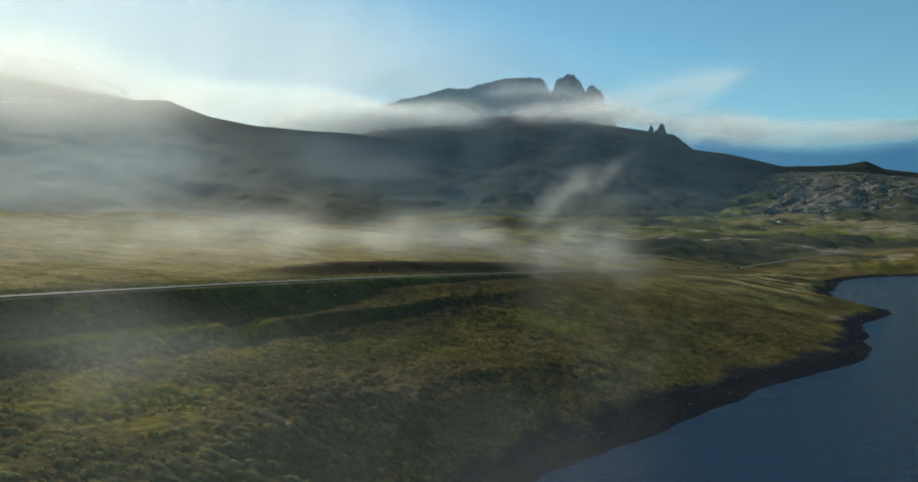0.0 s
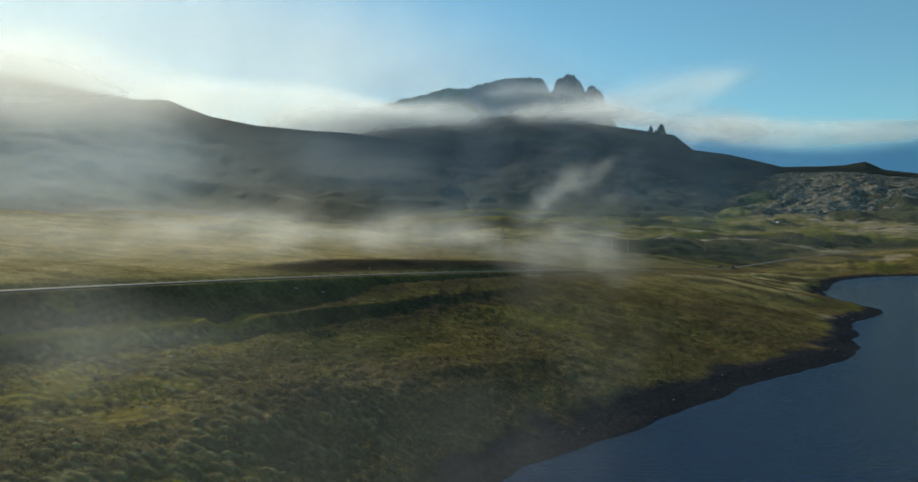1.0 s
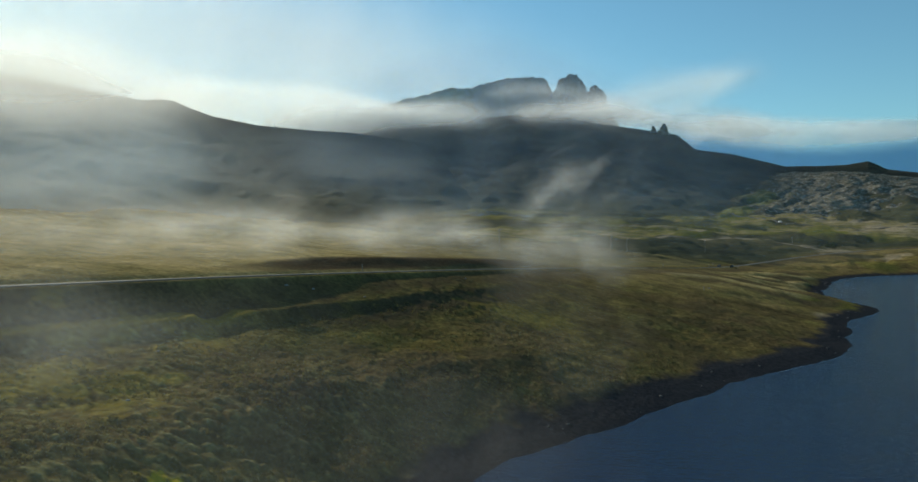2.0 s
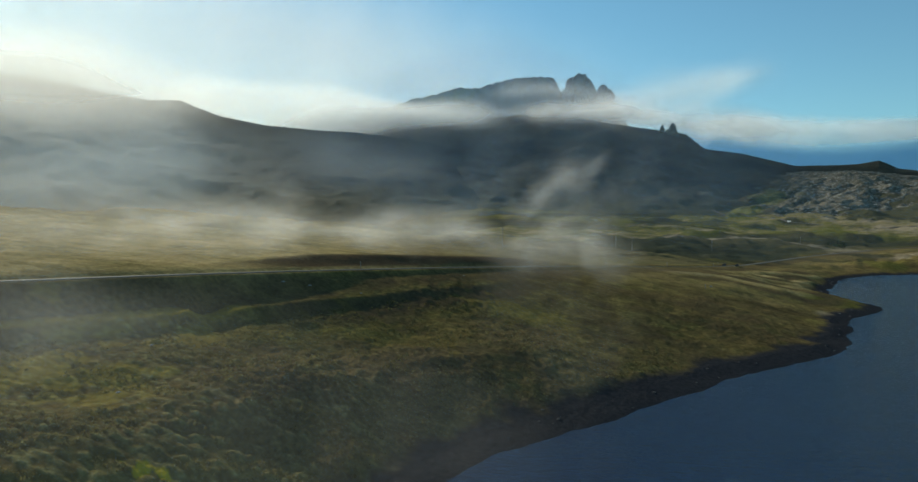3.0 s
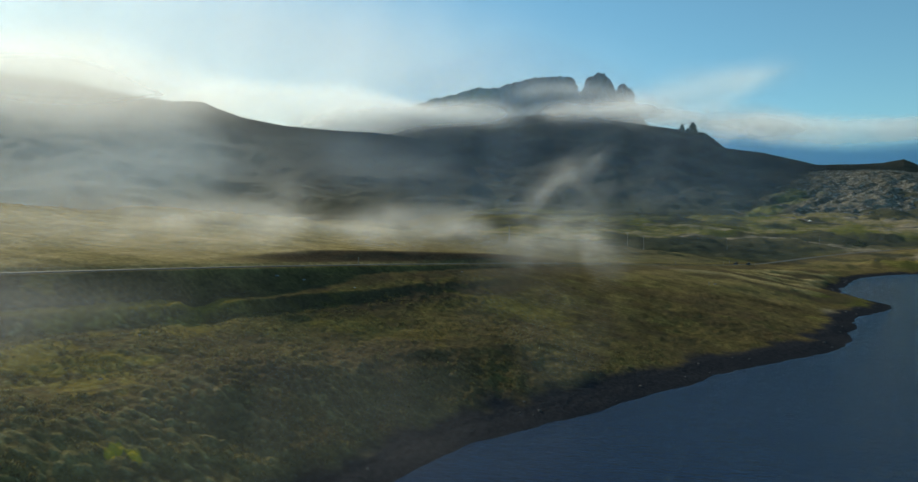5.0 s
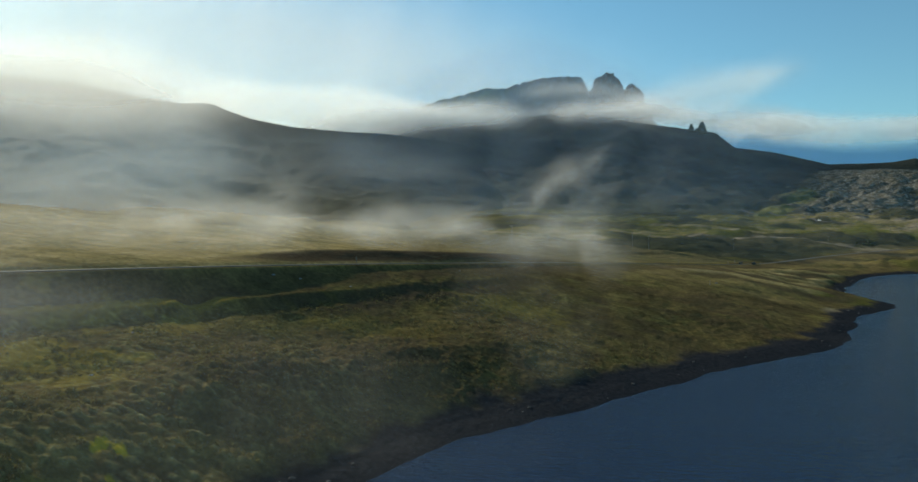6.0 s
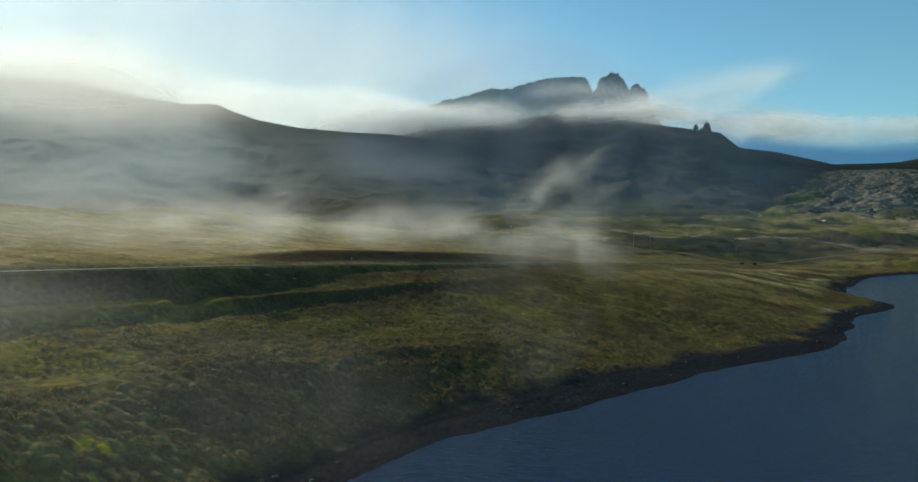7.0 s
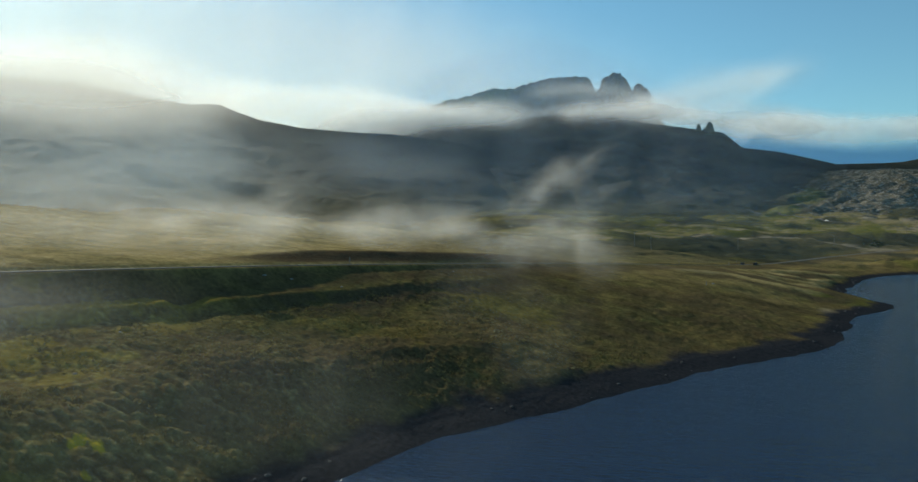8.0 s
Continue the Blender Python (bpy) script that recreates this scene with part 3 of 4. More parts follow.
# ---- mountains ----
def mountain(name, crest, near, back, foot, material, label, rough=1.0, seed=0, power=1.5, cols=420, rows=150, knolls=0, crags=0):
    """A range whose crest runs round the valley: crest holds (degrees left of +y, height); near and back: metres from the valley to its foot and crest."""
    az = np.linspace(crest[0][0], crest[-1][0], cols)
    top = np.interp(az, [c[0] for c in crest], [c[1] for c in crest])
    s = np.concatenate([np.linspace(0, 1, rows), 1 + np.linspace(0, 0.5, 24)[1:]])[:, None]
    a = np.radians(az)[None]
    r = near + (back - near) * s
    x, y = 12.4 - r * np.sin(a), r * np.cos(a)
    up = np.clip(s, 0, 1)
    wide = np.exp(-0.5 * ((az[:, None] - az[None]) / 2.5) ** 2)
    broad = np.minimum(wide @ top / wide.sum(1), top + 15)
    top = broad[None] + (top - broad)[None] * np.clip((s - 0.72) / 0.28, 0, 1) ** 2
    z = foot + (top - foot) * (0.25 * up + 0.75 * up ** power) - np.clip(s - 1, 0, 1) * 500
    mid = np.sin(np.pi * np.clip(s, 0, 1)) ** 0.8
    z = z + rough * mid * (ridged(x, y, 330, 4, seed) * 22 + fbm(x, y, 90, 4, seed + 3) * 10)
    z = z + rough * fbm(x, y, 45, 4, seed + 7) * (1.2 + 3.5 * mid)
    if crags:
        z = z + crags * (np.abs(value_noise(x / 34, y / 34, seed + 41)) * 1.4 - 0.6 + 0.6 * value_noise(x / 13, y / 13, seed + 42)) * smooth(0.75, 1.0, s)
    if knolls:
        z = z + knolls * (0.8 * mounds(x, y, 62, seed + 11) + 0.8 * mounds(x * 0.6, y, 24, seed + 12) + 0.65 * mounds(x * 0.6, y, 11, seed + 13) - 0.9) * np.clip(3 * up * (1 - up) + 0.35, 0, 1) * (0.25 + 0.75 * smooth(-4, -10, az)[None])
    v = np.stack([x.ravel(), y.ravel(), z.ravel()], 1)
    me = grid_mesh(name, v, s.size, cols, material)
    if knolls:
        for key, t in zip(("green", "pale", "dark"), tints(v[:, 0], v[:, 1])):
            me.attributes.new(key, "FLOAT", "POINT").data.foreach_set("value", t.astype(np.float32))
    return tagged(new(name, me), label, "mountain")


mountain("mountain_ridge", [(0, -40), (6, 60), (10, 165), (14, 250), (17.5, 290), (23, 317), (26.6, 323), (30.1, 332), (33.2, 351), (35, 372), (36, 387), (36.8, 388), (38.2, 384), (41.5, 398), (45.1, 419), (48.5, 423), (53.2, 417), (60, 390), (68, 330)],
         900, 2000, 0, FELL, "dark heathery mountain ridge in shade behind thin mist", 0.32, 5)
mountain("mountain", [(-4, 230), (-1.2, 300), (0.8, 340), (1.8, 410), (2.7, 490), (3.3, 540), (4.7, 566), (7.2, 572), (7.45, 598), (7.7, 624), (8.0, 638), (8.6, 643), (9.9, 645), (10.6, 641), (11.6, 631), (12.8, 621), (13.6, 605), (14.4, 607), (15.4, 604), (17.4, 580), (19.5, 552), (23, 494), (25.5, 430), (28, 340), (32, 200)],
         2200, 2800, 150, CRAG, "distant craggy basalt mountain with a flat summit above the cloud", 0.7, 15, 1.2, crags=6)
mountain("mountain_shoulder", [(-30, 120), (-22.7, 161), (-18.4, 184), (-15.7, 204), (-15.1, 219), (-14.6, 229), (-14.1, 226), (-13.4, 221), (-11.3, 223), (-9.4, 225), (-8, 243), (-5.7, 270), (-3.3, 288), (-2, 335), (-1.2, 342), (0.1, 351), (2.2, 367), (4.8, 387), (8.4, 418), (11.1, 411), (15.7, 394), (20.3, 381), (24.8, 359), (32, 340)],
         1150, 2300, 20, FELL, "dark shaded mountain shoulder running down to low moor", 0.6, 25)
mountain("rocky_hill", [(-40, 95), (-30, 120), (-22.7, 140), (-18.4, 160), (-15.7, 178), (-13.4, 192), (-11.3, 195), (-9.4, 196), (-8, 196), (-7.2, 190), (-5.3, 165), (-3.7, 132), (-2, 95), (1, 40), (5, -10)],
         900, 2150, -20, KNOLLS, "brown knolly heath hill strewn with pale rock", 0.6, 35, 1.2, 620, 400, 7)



def crag(parent, x, z, width, height, seed, lean=0.0):
    """One blunt block of a rock stack: uneven, stepped rings."""
    rows, cols = 30, 44
    k = np.linspace(0, 1, rows)[:, None]
    a = np.linspace(0, 2 * np.pi, cols, endpoint=False)[None]
    rad = width / 2 * (1 - k ** 7) ** 0.5 * (1.2 - 0.3 * k)
    step = np.floor(k * 6 + 0.8 * value_noise(np.cos(a) * 2 + seed, np.sin(a) * 2, seed + 8)) / 6
    rad = np.maximum(rad, 0) * (1.04 - 0.16 * step) * (1 + 0.25 * value_noise(np.cos(a) * 1.5 + 7 + k, np.sin(a) * 1.5 + k, seed) + 0.24 * value_noise(np.cos(a) * 5 + k * 3, np.sin(a) * 5 + 9 + k * 7, seed + 2))
    px, py = x + rad * np.cos(a) + lean * k * width, rad * np.sin(a) * 0.8
    pz = z + k * height * (1 + 0.16 * value_noise(np.cos(a) * 2.5 + k, np.sin(a) * 2.5, seed + 5) * k + 0.1 * value_noise(np.cos(a) * 7 + 3 * k, np.sin(a) * 7, seed + 6) * k)
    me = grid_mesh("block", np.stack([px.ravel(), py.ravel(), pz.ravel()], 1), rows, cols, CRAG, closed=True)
    new("block", me).parent = parent


def stack(name, x, y, z, blocks, seed, label):
    root = new(name, None)
    root.location = (x, y, z)
    for i, (ox, w, h, ln) in enumerate(blocks):
        crag(root, ox, 0, w, h, seed + 3 * i, ln)
    return tagged(root, label, "rock", "rock stacks on the mountain")


stack("rock_stack", -272, 2745, 520, [(4, 66, 106, 0.0), (-20, 62, 97, 0.0), (28, 60, 97, 0.0), (-36, 50, 74, 0.0), (46, 44, 70, 0.0)], 3, "dark broken basalt stack on the mountain skyline")
stack("rock_stack", -178, 2743, 500, [(0, 50, 80, 0.0), (-20, 40, 66, 0.0), (18, 36, 68, 0.0)], 15, "small blunt basalt stack beside a larger one")
stack("rock_pinnacle", 23.7, 2280, 325, [(0, 14, 33, 0.0)], 27, "thin dark rock pinnacle on the mountain's shoulder")
stack("rock_pinnacle", 53.9, 2280, 325, [(0, 20, 38, 0.04), (-14, 12, 22, 0.0)], 31, "thin dark rock pinnacle on the mountain's shoulder")


# ---- things on the moor ----
LAND = bpy.context.evaluated_depsgraph_get()


def rest(x, y):
    """The height of whatever lies at (x, y)."""
    hit, place, *_ = scene.ray_cast(LAND, Vector((x, y, 900)), Vector((0, 0, -1)))
    return place.z if hit else 0.0


WOOD = plain_material("weathered_wood", (0.3, 0.27, 0.22), 0.85, 0.3)
PALE = plain_material("pale_pole_wood", (0.2, 0.19, 0.175), 0.8, 0.5)
IRON = plain_material("galvanised_iron", (0.45, 0.46, 0.47), 0.45, 0.2, 0.7)
CERAMIC = plain_material("insulator_ceramic", (0.5, 0.45, 0.4), 0.3, 0.1)
STONE = plain_material("grey_stone", (0.06, 0.058, 0.056), 0.9, 0.5)
LICHEN = plain_material("pale_lichen_stone", (0.216, 0.210, 0.192), 0.9, 0.3)
WHITE = plain_material("white_paint", (0.78, 0.78, 0.76), 0.45, 0.8)
GLASS = plain_material("dark_glass", (0.03, 0.035, 0.04), 0.1, 0.8)
TYRE = plain_material("tyre_rubber", (0.025, 0.025, 0.025), 0.9, 0.1)


def rod(bm, a, b, r0, r1, sides=10):
    a, b = Vector(a), Vector(b)
    turn = (b - a).to_track_quat("Z", "Y").to_matrix().to_4x4()
    bmesh.ops.create_cone(bm, cap_ends=True, segments=sides, radius1=r0, radius2=r1, depth=(b - a).length, matrix=Matrix.Translation((a + b) / 2) @ turn)
    return bm


def box(bm, centre, size, bevel=0.02):
    made = bmesh.ops.create_cube(bm, size=1, matrix=Matrix.Translation(centre) @ Matrix.Diagonal((*size, 1)))
    edges = list({e for v in made["verts"] for e in v.link_edges})
    bmesh.ops.bevel(bm, geom=edges, offset=bevel, segments=2, affect="EDGES", profile=0.6)
    return bm


def utility_pole(height, lean=0.0):
    root = new("utility_pole", None)
    part("pole", rod(bmesh.new(), (0, 0, -0.8), (lean * height, 0, height), 0.17, 0.11, 12), PALE, root)
    top = lean * height
    arm = part("crossarm", box(bmesh.new(), (top, 0, height - 0.45), (1.9, 0.12, 0.14)), WOOD, root, "weathered wooden crossarm")
    for x in (-0.82, 0.0, 0.82):
        part("insulator", rod(bmesh.new(), (top + x, 0, height - 0.38), (top + x, 0, height - 0.16), 0.055, 0.035, 8), CERAMIC, arm, "small ceramic insulator")
    for s in (-1, 1):
        part("brace", rod(bmesh.new(), (top, 0.09, height - 1.0), (top + 0.6 * s, 0.09, height - 0.48), 0.02, 0.02, 6), IRON, root, "thin galvanised brace")
    return tagged(root, "tall pale wooden utility pole standing on the misty moor", "utility pole", "utility poles across the moor")


first_pole = utility_pole(8.6, 0.01)
first_pole.matrix_basis = pose(-50, 279, rest(-50, 279), 0, 0, 25)
for x, y, turn, k in ((250, 1010, 40, 1.0), (257, 1001, 35, 1.0), (-15, 429, 30, 1.0), (-6, 431, 30, 0.95), (149, 813, 40, 1.0), (48, 590, 40, 1.0)):
    copy_thing(first_pole, pose(x, y, rest(x, y), 0, 0, turn))


def marker_post(height, wide, material):
    root = new("marker_post", None)
    part("post", box(bmesh.new(), (0, 0, height / 2 - 0.2), (wide, wide, height + 0.4)), material, root)
    part("cap", box(bmesh.new(), (0, 0, height + 0.03), (wide * 1.25, wide * 1.25, 0.07), 0.01), material, root)
    return tagged(root, "short pale wooden marker post beside the road", "post", "posts along the road")


first_post = marker_post(1.25, 0.14, PALE)
first_post.matrix_basis = pose(-52.3, 144, rest(-52.3, 144), 0, 0, 20)
for x, y in ((22, 230), (-9.5, 262), (12, 318), (38, 396), (50, 395), (33, 356)):
    copy_thing(first_post, pose(x, y, rest(x, y), 2, -3, 35))


def boulder_mesh(seed, material):
    bm = bmesh.new()
    bmesh.ops.create_icosphere(bm, subdivisions=2, radius=1)
    for v in bm.verts:
        n1, n2 = noise.noise(v.co * 1.1 + Vector((seed, 0, 0))), noise.noise(v.co * 2.7 + Vector((0, seed, 3)))
        v.co *= 1 + 0.38 * n1 + 0.16 * n2
        v.co.z = max(v.co.z, -0.35) * 0.62
    me = bpy.data.meshes.new("boulder")
    bm.to_mesh(me)
    bm.free()
    me.materials.append(material)
    return me


grey_stones = [boulder_mesh(s, STONE) for s in (1.0, 4.3, 7.7, 9.1)]
pale_stones = [boulder_mesh(s, LICHEN) for s in (2.0, 5.3)]
rng = random.Random(5)
edge = [p for p in SHORE if 55 < p[1] < 420 and -20 < p[0] < 120]
for i in range(46):
    p = edge[rng.randrange(len(edge))]
    x, y = p[0] - abs(rng.gauss(0, 2.2)) - 0.6, p[1] + rng.uniform(-1, 4)
    ob = new("stone", grey_stones[i % 4])
    k = rng.uniform(0.1, 0.28) * (1.6 if y > 230 else 1)
    ob.matrix_basis = pose(x, y, max(rest(x, y), -0.1) + 0.04, 0, 0, rng.uniform(0, 360)) @ Matrix.Diagonal((k * 1.3, k, k, 1))
    tagged(ob, "dark wet stone lying on the loch shore", "stone", "stones along the shore")
for x, y, k in ((-53.6, 113, 0.34), (-50.5, 117, 0.3), (-43, 122, 0.22), (-34, 160, 0.25), (24, 238, 0.35), (-44, 62, 0.18), (-51, 76, 0.2)):
    ob = new("boulder", pale_stones[int(k * 100) % 2])
    ob.matrix_basis = pose(x, y, rest(x, y) + 0.05, 0, 0, 40 * k * x) @ Matrix.Diagonal((k * 1.4, k, k, 1))
    tagged(ob, "pale lichen-covered boulder half sunk in rough grass", "boulder", "boulders in the grass")


def parapet(x, y, turn):
    """A low roadside wall of dressed stone with a coping."""
    root = new("bridge_parapet", None)
    root.matrix_basis = pose(x, y, 10.0, 0, 0, turn)
    for i in range(9):
        for j in range(3):
            size = 0.92 if (i + j) % 2 else 0.86
            part("stone", box(bmesh.new(), ((i - 4) * 0.95 + 0.3 * (j % 2), 0, -0.1 + 0.34 * j), (size, 0.42, 0.3), 0.03), STONE, root)
    for i in range(6):
        part("coping", box(bmesh.new(), ((i - 2.5) * 1.5, 0, 0.88), (1.44, 0.55, 0.16), 0.03), STONE, root, "flat coping stone")
    return tagged(root, "low dark stone parapet of the road bridge", "parapet", "parapets of the road bridge")


parapet(40.6, 392, 76)
parapet(46.4, 390, 76)

LEAF = plain_material("shrub_leaf", (0.075, 0.09, 0.022), 0.7, 0.6)
BARK = plain_material("shrub_bark", (0.12, 0.1, 0.08), 0.9, 0.2)


def shrub(seed, height):
    """A low wind-bent bush: forked stems and many small leaf clumps."""
    rs = random.Random(seed)
    root = new("shrub", None)
    tips, bm = [], bmesh.new()
    for i in range(6):
        a = i * 1.05 + rs.uniform(-0.3, 0.3)
        tip = Vector((math.cos(a) * height * 0.42, math.sin(a) * height * 0.42, height * rs.uniform(0.5, 0.75)))
        rod(bm, (0, 0, -0.2), tip * 0.6, 0.09, 0.05, 6)
        rod(bm, tip * 0.6, tip, 0.05, 0.02, 5)
        tips += [tip, tip * 0.75 + Vector((0, 0, height * 0.2))]
    part("stem", bm, BARK, root, "thin forked stems")
    verts, faces = [], []
    for tip in tips:
        for _ in range(75):
            c = tip + Vector((rs.gauss(0, 1), rs.gauss(0, 1), rs.gauss(0, 0.7))) * height * 0.16
            u, w = Vector((rs.gauss(0, 1), rs.gauss(0, 1), rs.gauss(0, 1))).normalized(), Vector((rs.gauss(0, 1), rs.gauss(0, 1), rs.gauss(0, 1))).normalized()
            k = height * rs.uniform(0.035, 0.06)
            n = len(verts)
            verts += [c - u * k, c + w * k * 0.6, c + u * k, c - w * k * 0.6]
            faces.append((n, n + 1, n + 2, n + 3))
    me = bpy.data.meshes.new("crown")
    me.from_pydata(verts, [], faces)
    me.materials.append(LEAF)
    new("crown", me).parent = root
    return tagged(root, "low dark green bush on the damp lower moor", "shrub", "bushes across the lower moor")


kinds = [shrub(3, 2.6), shrub(8, 3.4)]
rs = random.Random(21)
for i in range(14):
    k = rs.uniform(0, 1)
    x, y = 183 + 20 * k + rs.gauss(0, 3), 830 + 62 * k + rs.gauss(0, 5)
    m = pose(x, y, rest(x, y) - 0.1, 0, 0, rs.uniform(0, 360))
    if i < 2:
        kinds[i].matrix_basis = m
    else:
        copy_thing(kinds[i % 2], m)


def van():
    root = new("van", None)
    body = part("body", box(bmesh.new(), (0, 0, 1.2), (5.2, 2.0, 1.7), 0.25), WHITE, root, "white painted body")
    part("bonnet", box(bmesh.new(), (3.0, 0, 0.85), (1.2, 1.9, 0.9), 0.2), WHITE, root, "white painted bonnet")
    part("windscreen", box(bmesh.new(), (2.5, 0, 1.55), (0.25, 1.7, 0.7), 0.05), GLASS, body, "dark windscreen")
    for y in (-0.99, 0.99):
        part("side_window", box(bmesh.new(), (1.5, y, 1.55), (1.1, 0.06, 0.6), 0.02), GLASS, body, "dark side window")
    for x in (-1.6, 2.6):
        for y in (-0.9, 0.9):
            part("wheel", rod(bmesh.new(), (x, y - 0.12, 0.36), (x, y + 0.12, 0.36), 0.36, 0.36, 16), TYRE, root, "black rubber wheel")
    return tagged(root, "small white van stopped on the far moor", "van")


the_van = van()


def far_road():
    """A strip of road laid over the foot of the far hill."""
    line = curve_through([(110, 1500), (140, 1450), (163, 1405), (190, 1380), (204, 1300), (212, 1262), (226, 1244), (246, 1231), (300, 1205), (400, 1150)], 8)
    way = np.gradient(line, axis=0)
    way /= np.linalg.norm(way, axis=1)[:, None]
    v = []
    for p, w in zip(line, way):
        level = max(rest(p[0], p[1]), rest(p[0] - 4, p[1] - 4), rest(p[0] + 4, p[1] - 4)) + 0.5
        for o, h in ((-2.4, -1.5), (-2.1, 0), (2.1, 0), (2.4, -1.5)):
            v.append((p[0] - w[1] * o, p[1] + w[0] * o, level + h))
    return tagged(new("road", grid_mesh("road", np.array(v), len(line), 4, ASPHALT)), "far grey road winding along the foot of the hill", "road", kind="structure")


far_road()
the_van.matrix_basis = pose(210.5, 1264, rest(210.5, 1264) + 0.55, 0, 0, -60)


def tuft_field(count, seed):
    """Tufts of moor grass on the near bank, a few bent blades each."""
    rs = np.random.RandomState(seed)
    a = np.radians(rs.uniform(-8, 56, count * 3))
    r = 44 * (150 / 44) ** rs.uniform(0, 1, count * 3)
    x, y = 12 - r * np.sin(a), -6 + r * np.cos(a)
    dens = fbm(x, y, 5, 3, 201)
    z, shore, straw, lush, moss_light, peat_shade, band, lit_top = ground(x, y)
    e, side, _ = line_distance(x, y, ROAD)
    keep = (shore < 0.2) & (z > 0.8) & (e > 15) & (side < 0) & (dens > -0.2) & (moss_light < 0.3)
    x, y, z = x[keep][:count], y[keep][:count], z[keep][:count]
    k, blades = len(x), 6
    turn = rs.uniform(0, 2 * np.pi, (k, blades))
    long = rs.uniform(0.08, 0.24, (k, 1)) * rs.uniform(0.6, 1.2, (k, blades))
    wide = 0.045 + 0.0004 * r[keep][:count][:, None]
    bx, by = x[:, None] + 0.12 * np.cos(turn * 3), y[:, None] + 0.12 * np.sin(turn * 3)
    lean = 0.55 * long
    px, py = -np.sin(turn) * wide, np.cos(turn) * wide
    p0 = np.stack([bx - px, by - py, z[:, None] - 0.06 + 0 * bx], -1)
    p1 = np.stack([bx + px, by + py, z[:, None] - 0.06 + 0 * bx], -1)
    p2 = np.stack([bx + lean * np.cos(turn), by + lean * np.sin(turn), z[:, None] + long], -1)
    v = np.stack([p0, p1, p2], 2).reshape(-1, 3)
    me = bpy.data.meshes.new("grass_tufts")
    me.from_pydata(v.tolist(), [], np.arange(len(v)).reshape(-1, 3).tolist())
    me.materials.append(grass_blade_material())
    return tagged(new("grass_tufts", me), "coarse tufts of olive and straw moor grass", "grass", kind="stuff")


def grass_blade_material():
    m, n, l, p = shader("grass_blade")
    geo = n.new("ShaderNodeNewGeometry")
    near = noise_at(n, l, 6, 3, 0.6, seed=3)
    f = math_node(n, l, "ADD", math_node(n, l, "MULTIPLY", geo.outputs["Random Per Island"], 0.35), math_node(n, l, "MULTIPLY", near, 0.75))
    c = ramp(n, l, f, [(0.3, (0.08, 0.072, 0.027)), (0.5, (0.112, 0.1, 0.034)), (0.68, (0.15, 0.132, 0.046)), (0.85, (0.21, 0.175, 0.075))])
    l.new(c, p.inputs["Base Color"])
    p.inputs["Roughness"].default_value = 0.7
    tr, both = add(n, "BsdfTranslucent"), add(n, "MixShader", Fac=0.55)
    l.new(c, tr.inputs["Color"])
    l.new(p.outputs[0], both.inputs[1])
    l.new(tr.outputs[0], both.inputs[2])
    l.new(both.outputs[0], n["Material Output"].inputs["Surface"])
    return m


tuft_field(16000, 11)


# ---- mist and cloud ----
def ahead(x, y, r):
    """The place r metres out, seen from mid-way in the direction of (x, y), in degrees right and up of the valley's axis."""
    a, u = radians(16.4 - x), radians(y)
    return Vector((12.4 - r * math.sin(a), r * math.cos(a), 24 + r * math.cos(radians(x)) * math.tan(u)))


def mist(name, spine, r, material, label, layers=1, gap=15, curl=0.15, seed=0, ends=2.2, stray=0.0):
    """A drift of mist r metres out: veils along a spine of (degrees right, degrees up, half-width in degrees)."""
    line = curve_through(spine, 1.2)
    rows, cols = len(line), 15
    start = ahead(line[0][0], line[0][1], r)
    root = new(name, None)
    root.location = start
    v = np.linspace(-1, 1, cols)
    for k in range(layers):
        sd, pts, rim, flow = seed + 13 * k, [], [], []
        lift = stray * math.sin(2.4 * sd + 1)
        swell = 1 + 0.3 * math.sin(1.7 * sd) * min(1.0, stray)
        way = np.gradient(line[:, :2], axis=0)
        way /= np.linalg.norm(way, axis=1)[:, None]
        run = np.concatenate([[0], np.cumsum(np.hypot(*np.diff(line[:, :2], axis=0).T))])
        lumps = value_noise((run * 0.5 + sd)[:, None], v[None] * 1.5, sd)
        for i in range(rows):
            q = i / (rows - 1) * 2 - 1
            full = line[i][2] * swell * (1 + 0.22 * math.sin(3.1 * i / rows * 4 + sd))
            for j, w in enumerate(v):
                lump = lumps[i][j]
                p = ahead(line[i][0] - way[i][1] * full * w, line[i][1] + way[i][0] * full * w + lift + 0.6 * stray * math.sin(0.35 * i + sd), r + gap * (k - (layers - 1) / 2) + curl * r * radians(full) * lump)
                pts.append(p - start)
                rim.append(1 - (1 - abs(w)) * min(1.0, (1 - abs(q)) * ends))
                flow.append((radians(run[i]) * r, radians(w * line[i][2]) * r))
        me = grid_mesh("veil", np.array(pts), rows, cols, material)
        idx = np.zeros(len(me.loops), dtype=np.int32)
        me.loops.foreach_get("vertex_index", idx)
        rim, flow = np.array(rim), np.array(flow)
        me.uv_layers.new(name="rim").data.foreach_set("uv", np.stack([rim[idx], rim[idx]], 1).astype(np.float32).ravel())
        me.uv_layers.new(name="flow").data.foreach_set("uv", flow[idx].astype(np.float32).ravel())
        new("veil", me).parent = root
    return tagged(root, label, "mist", kind="stuff")


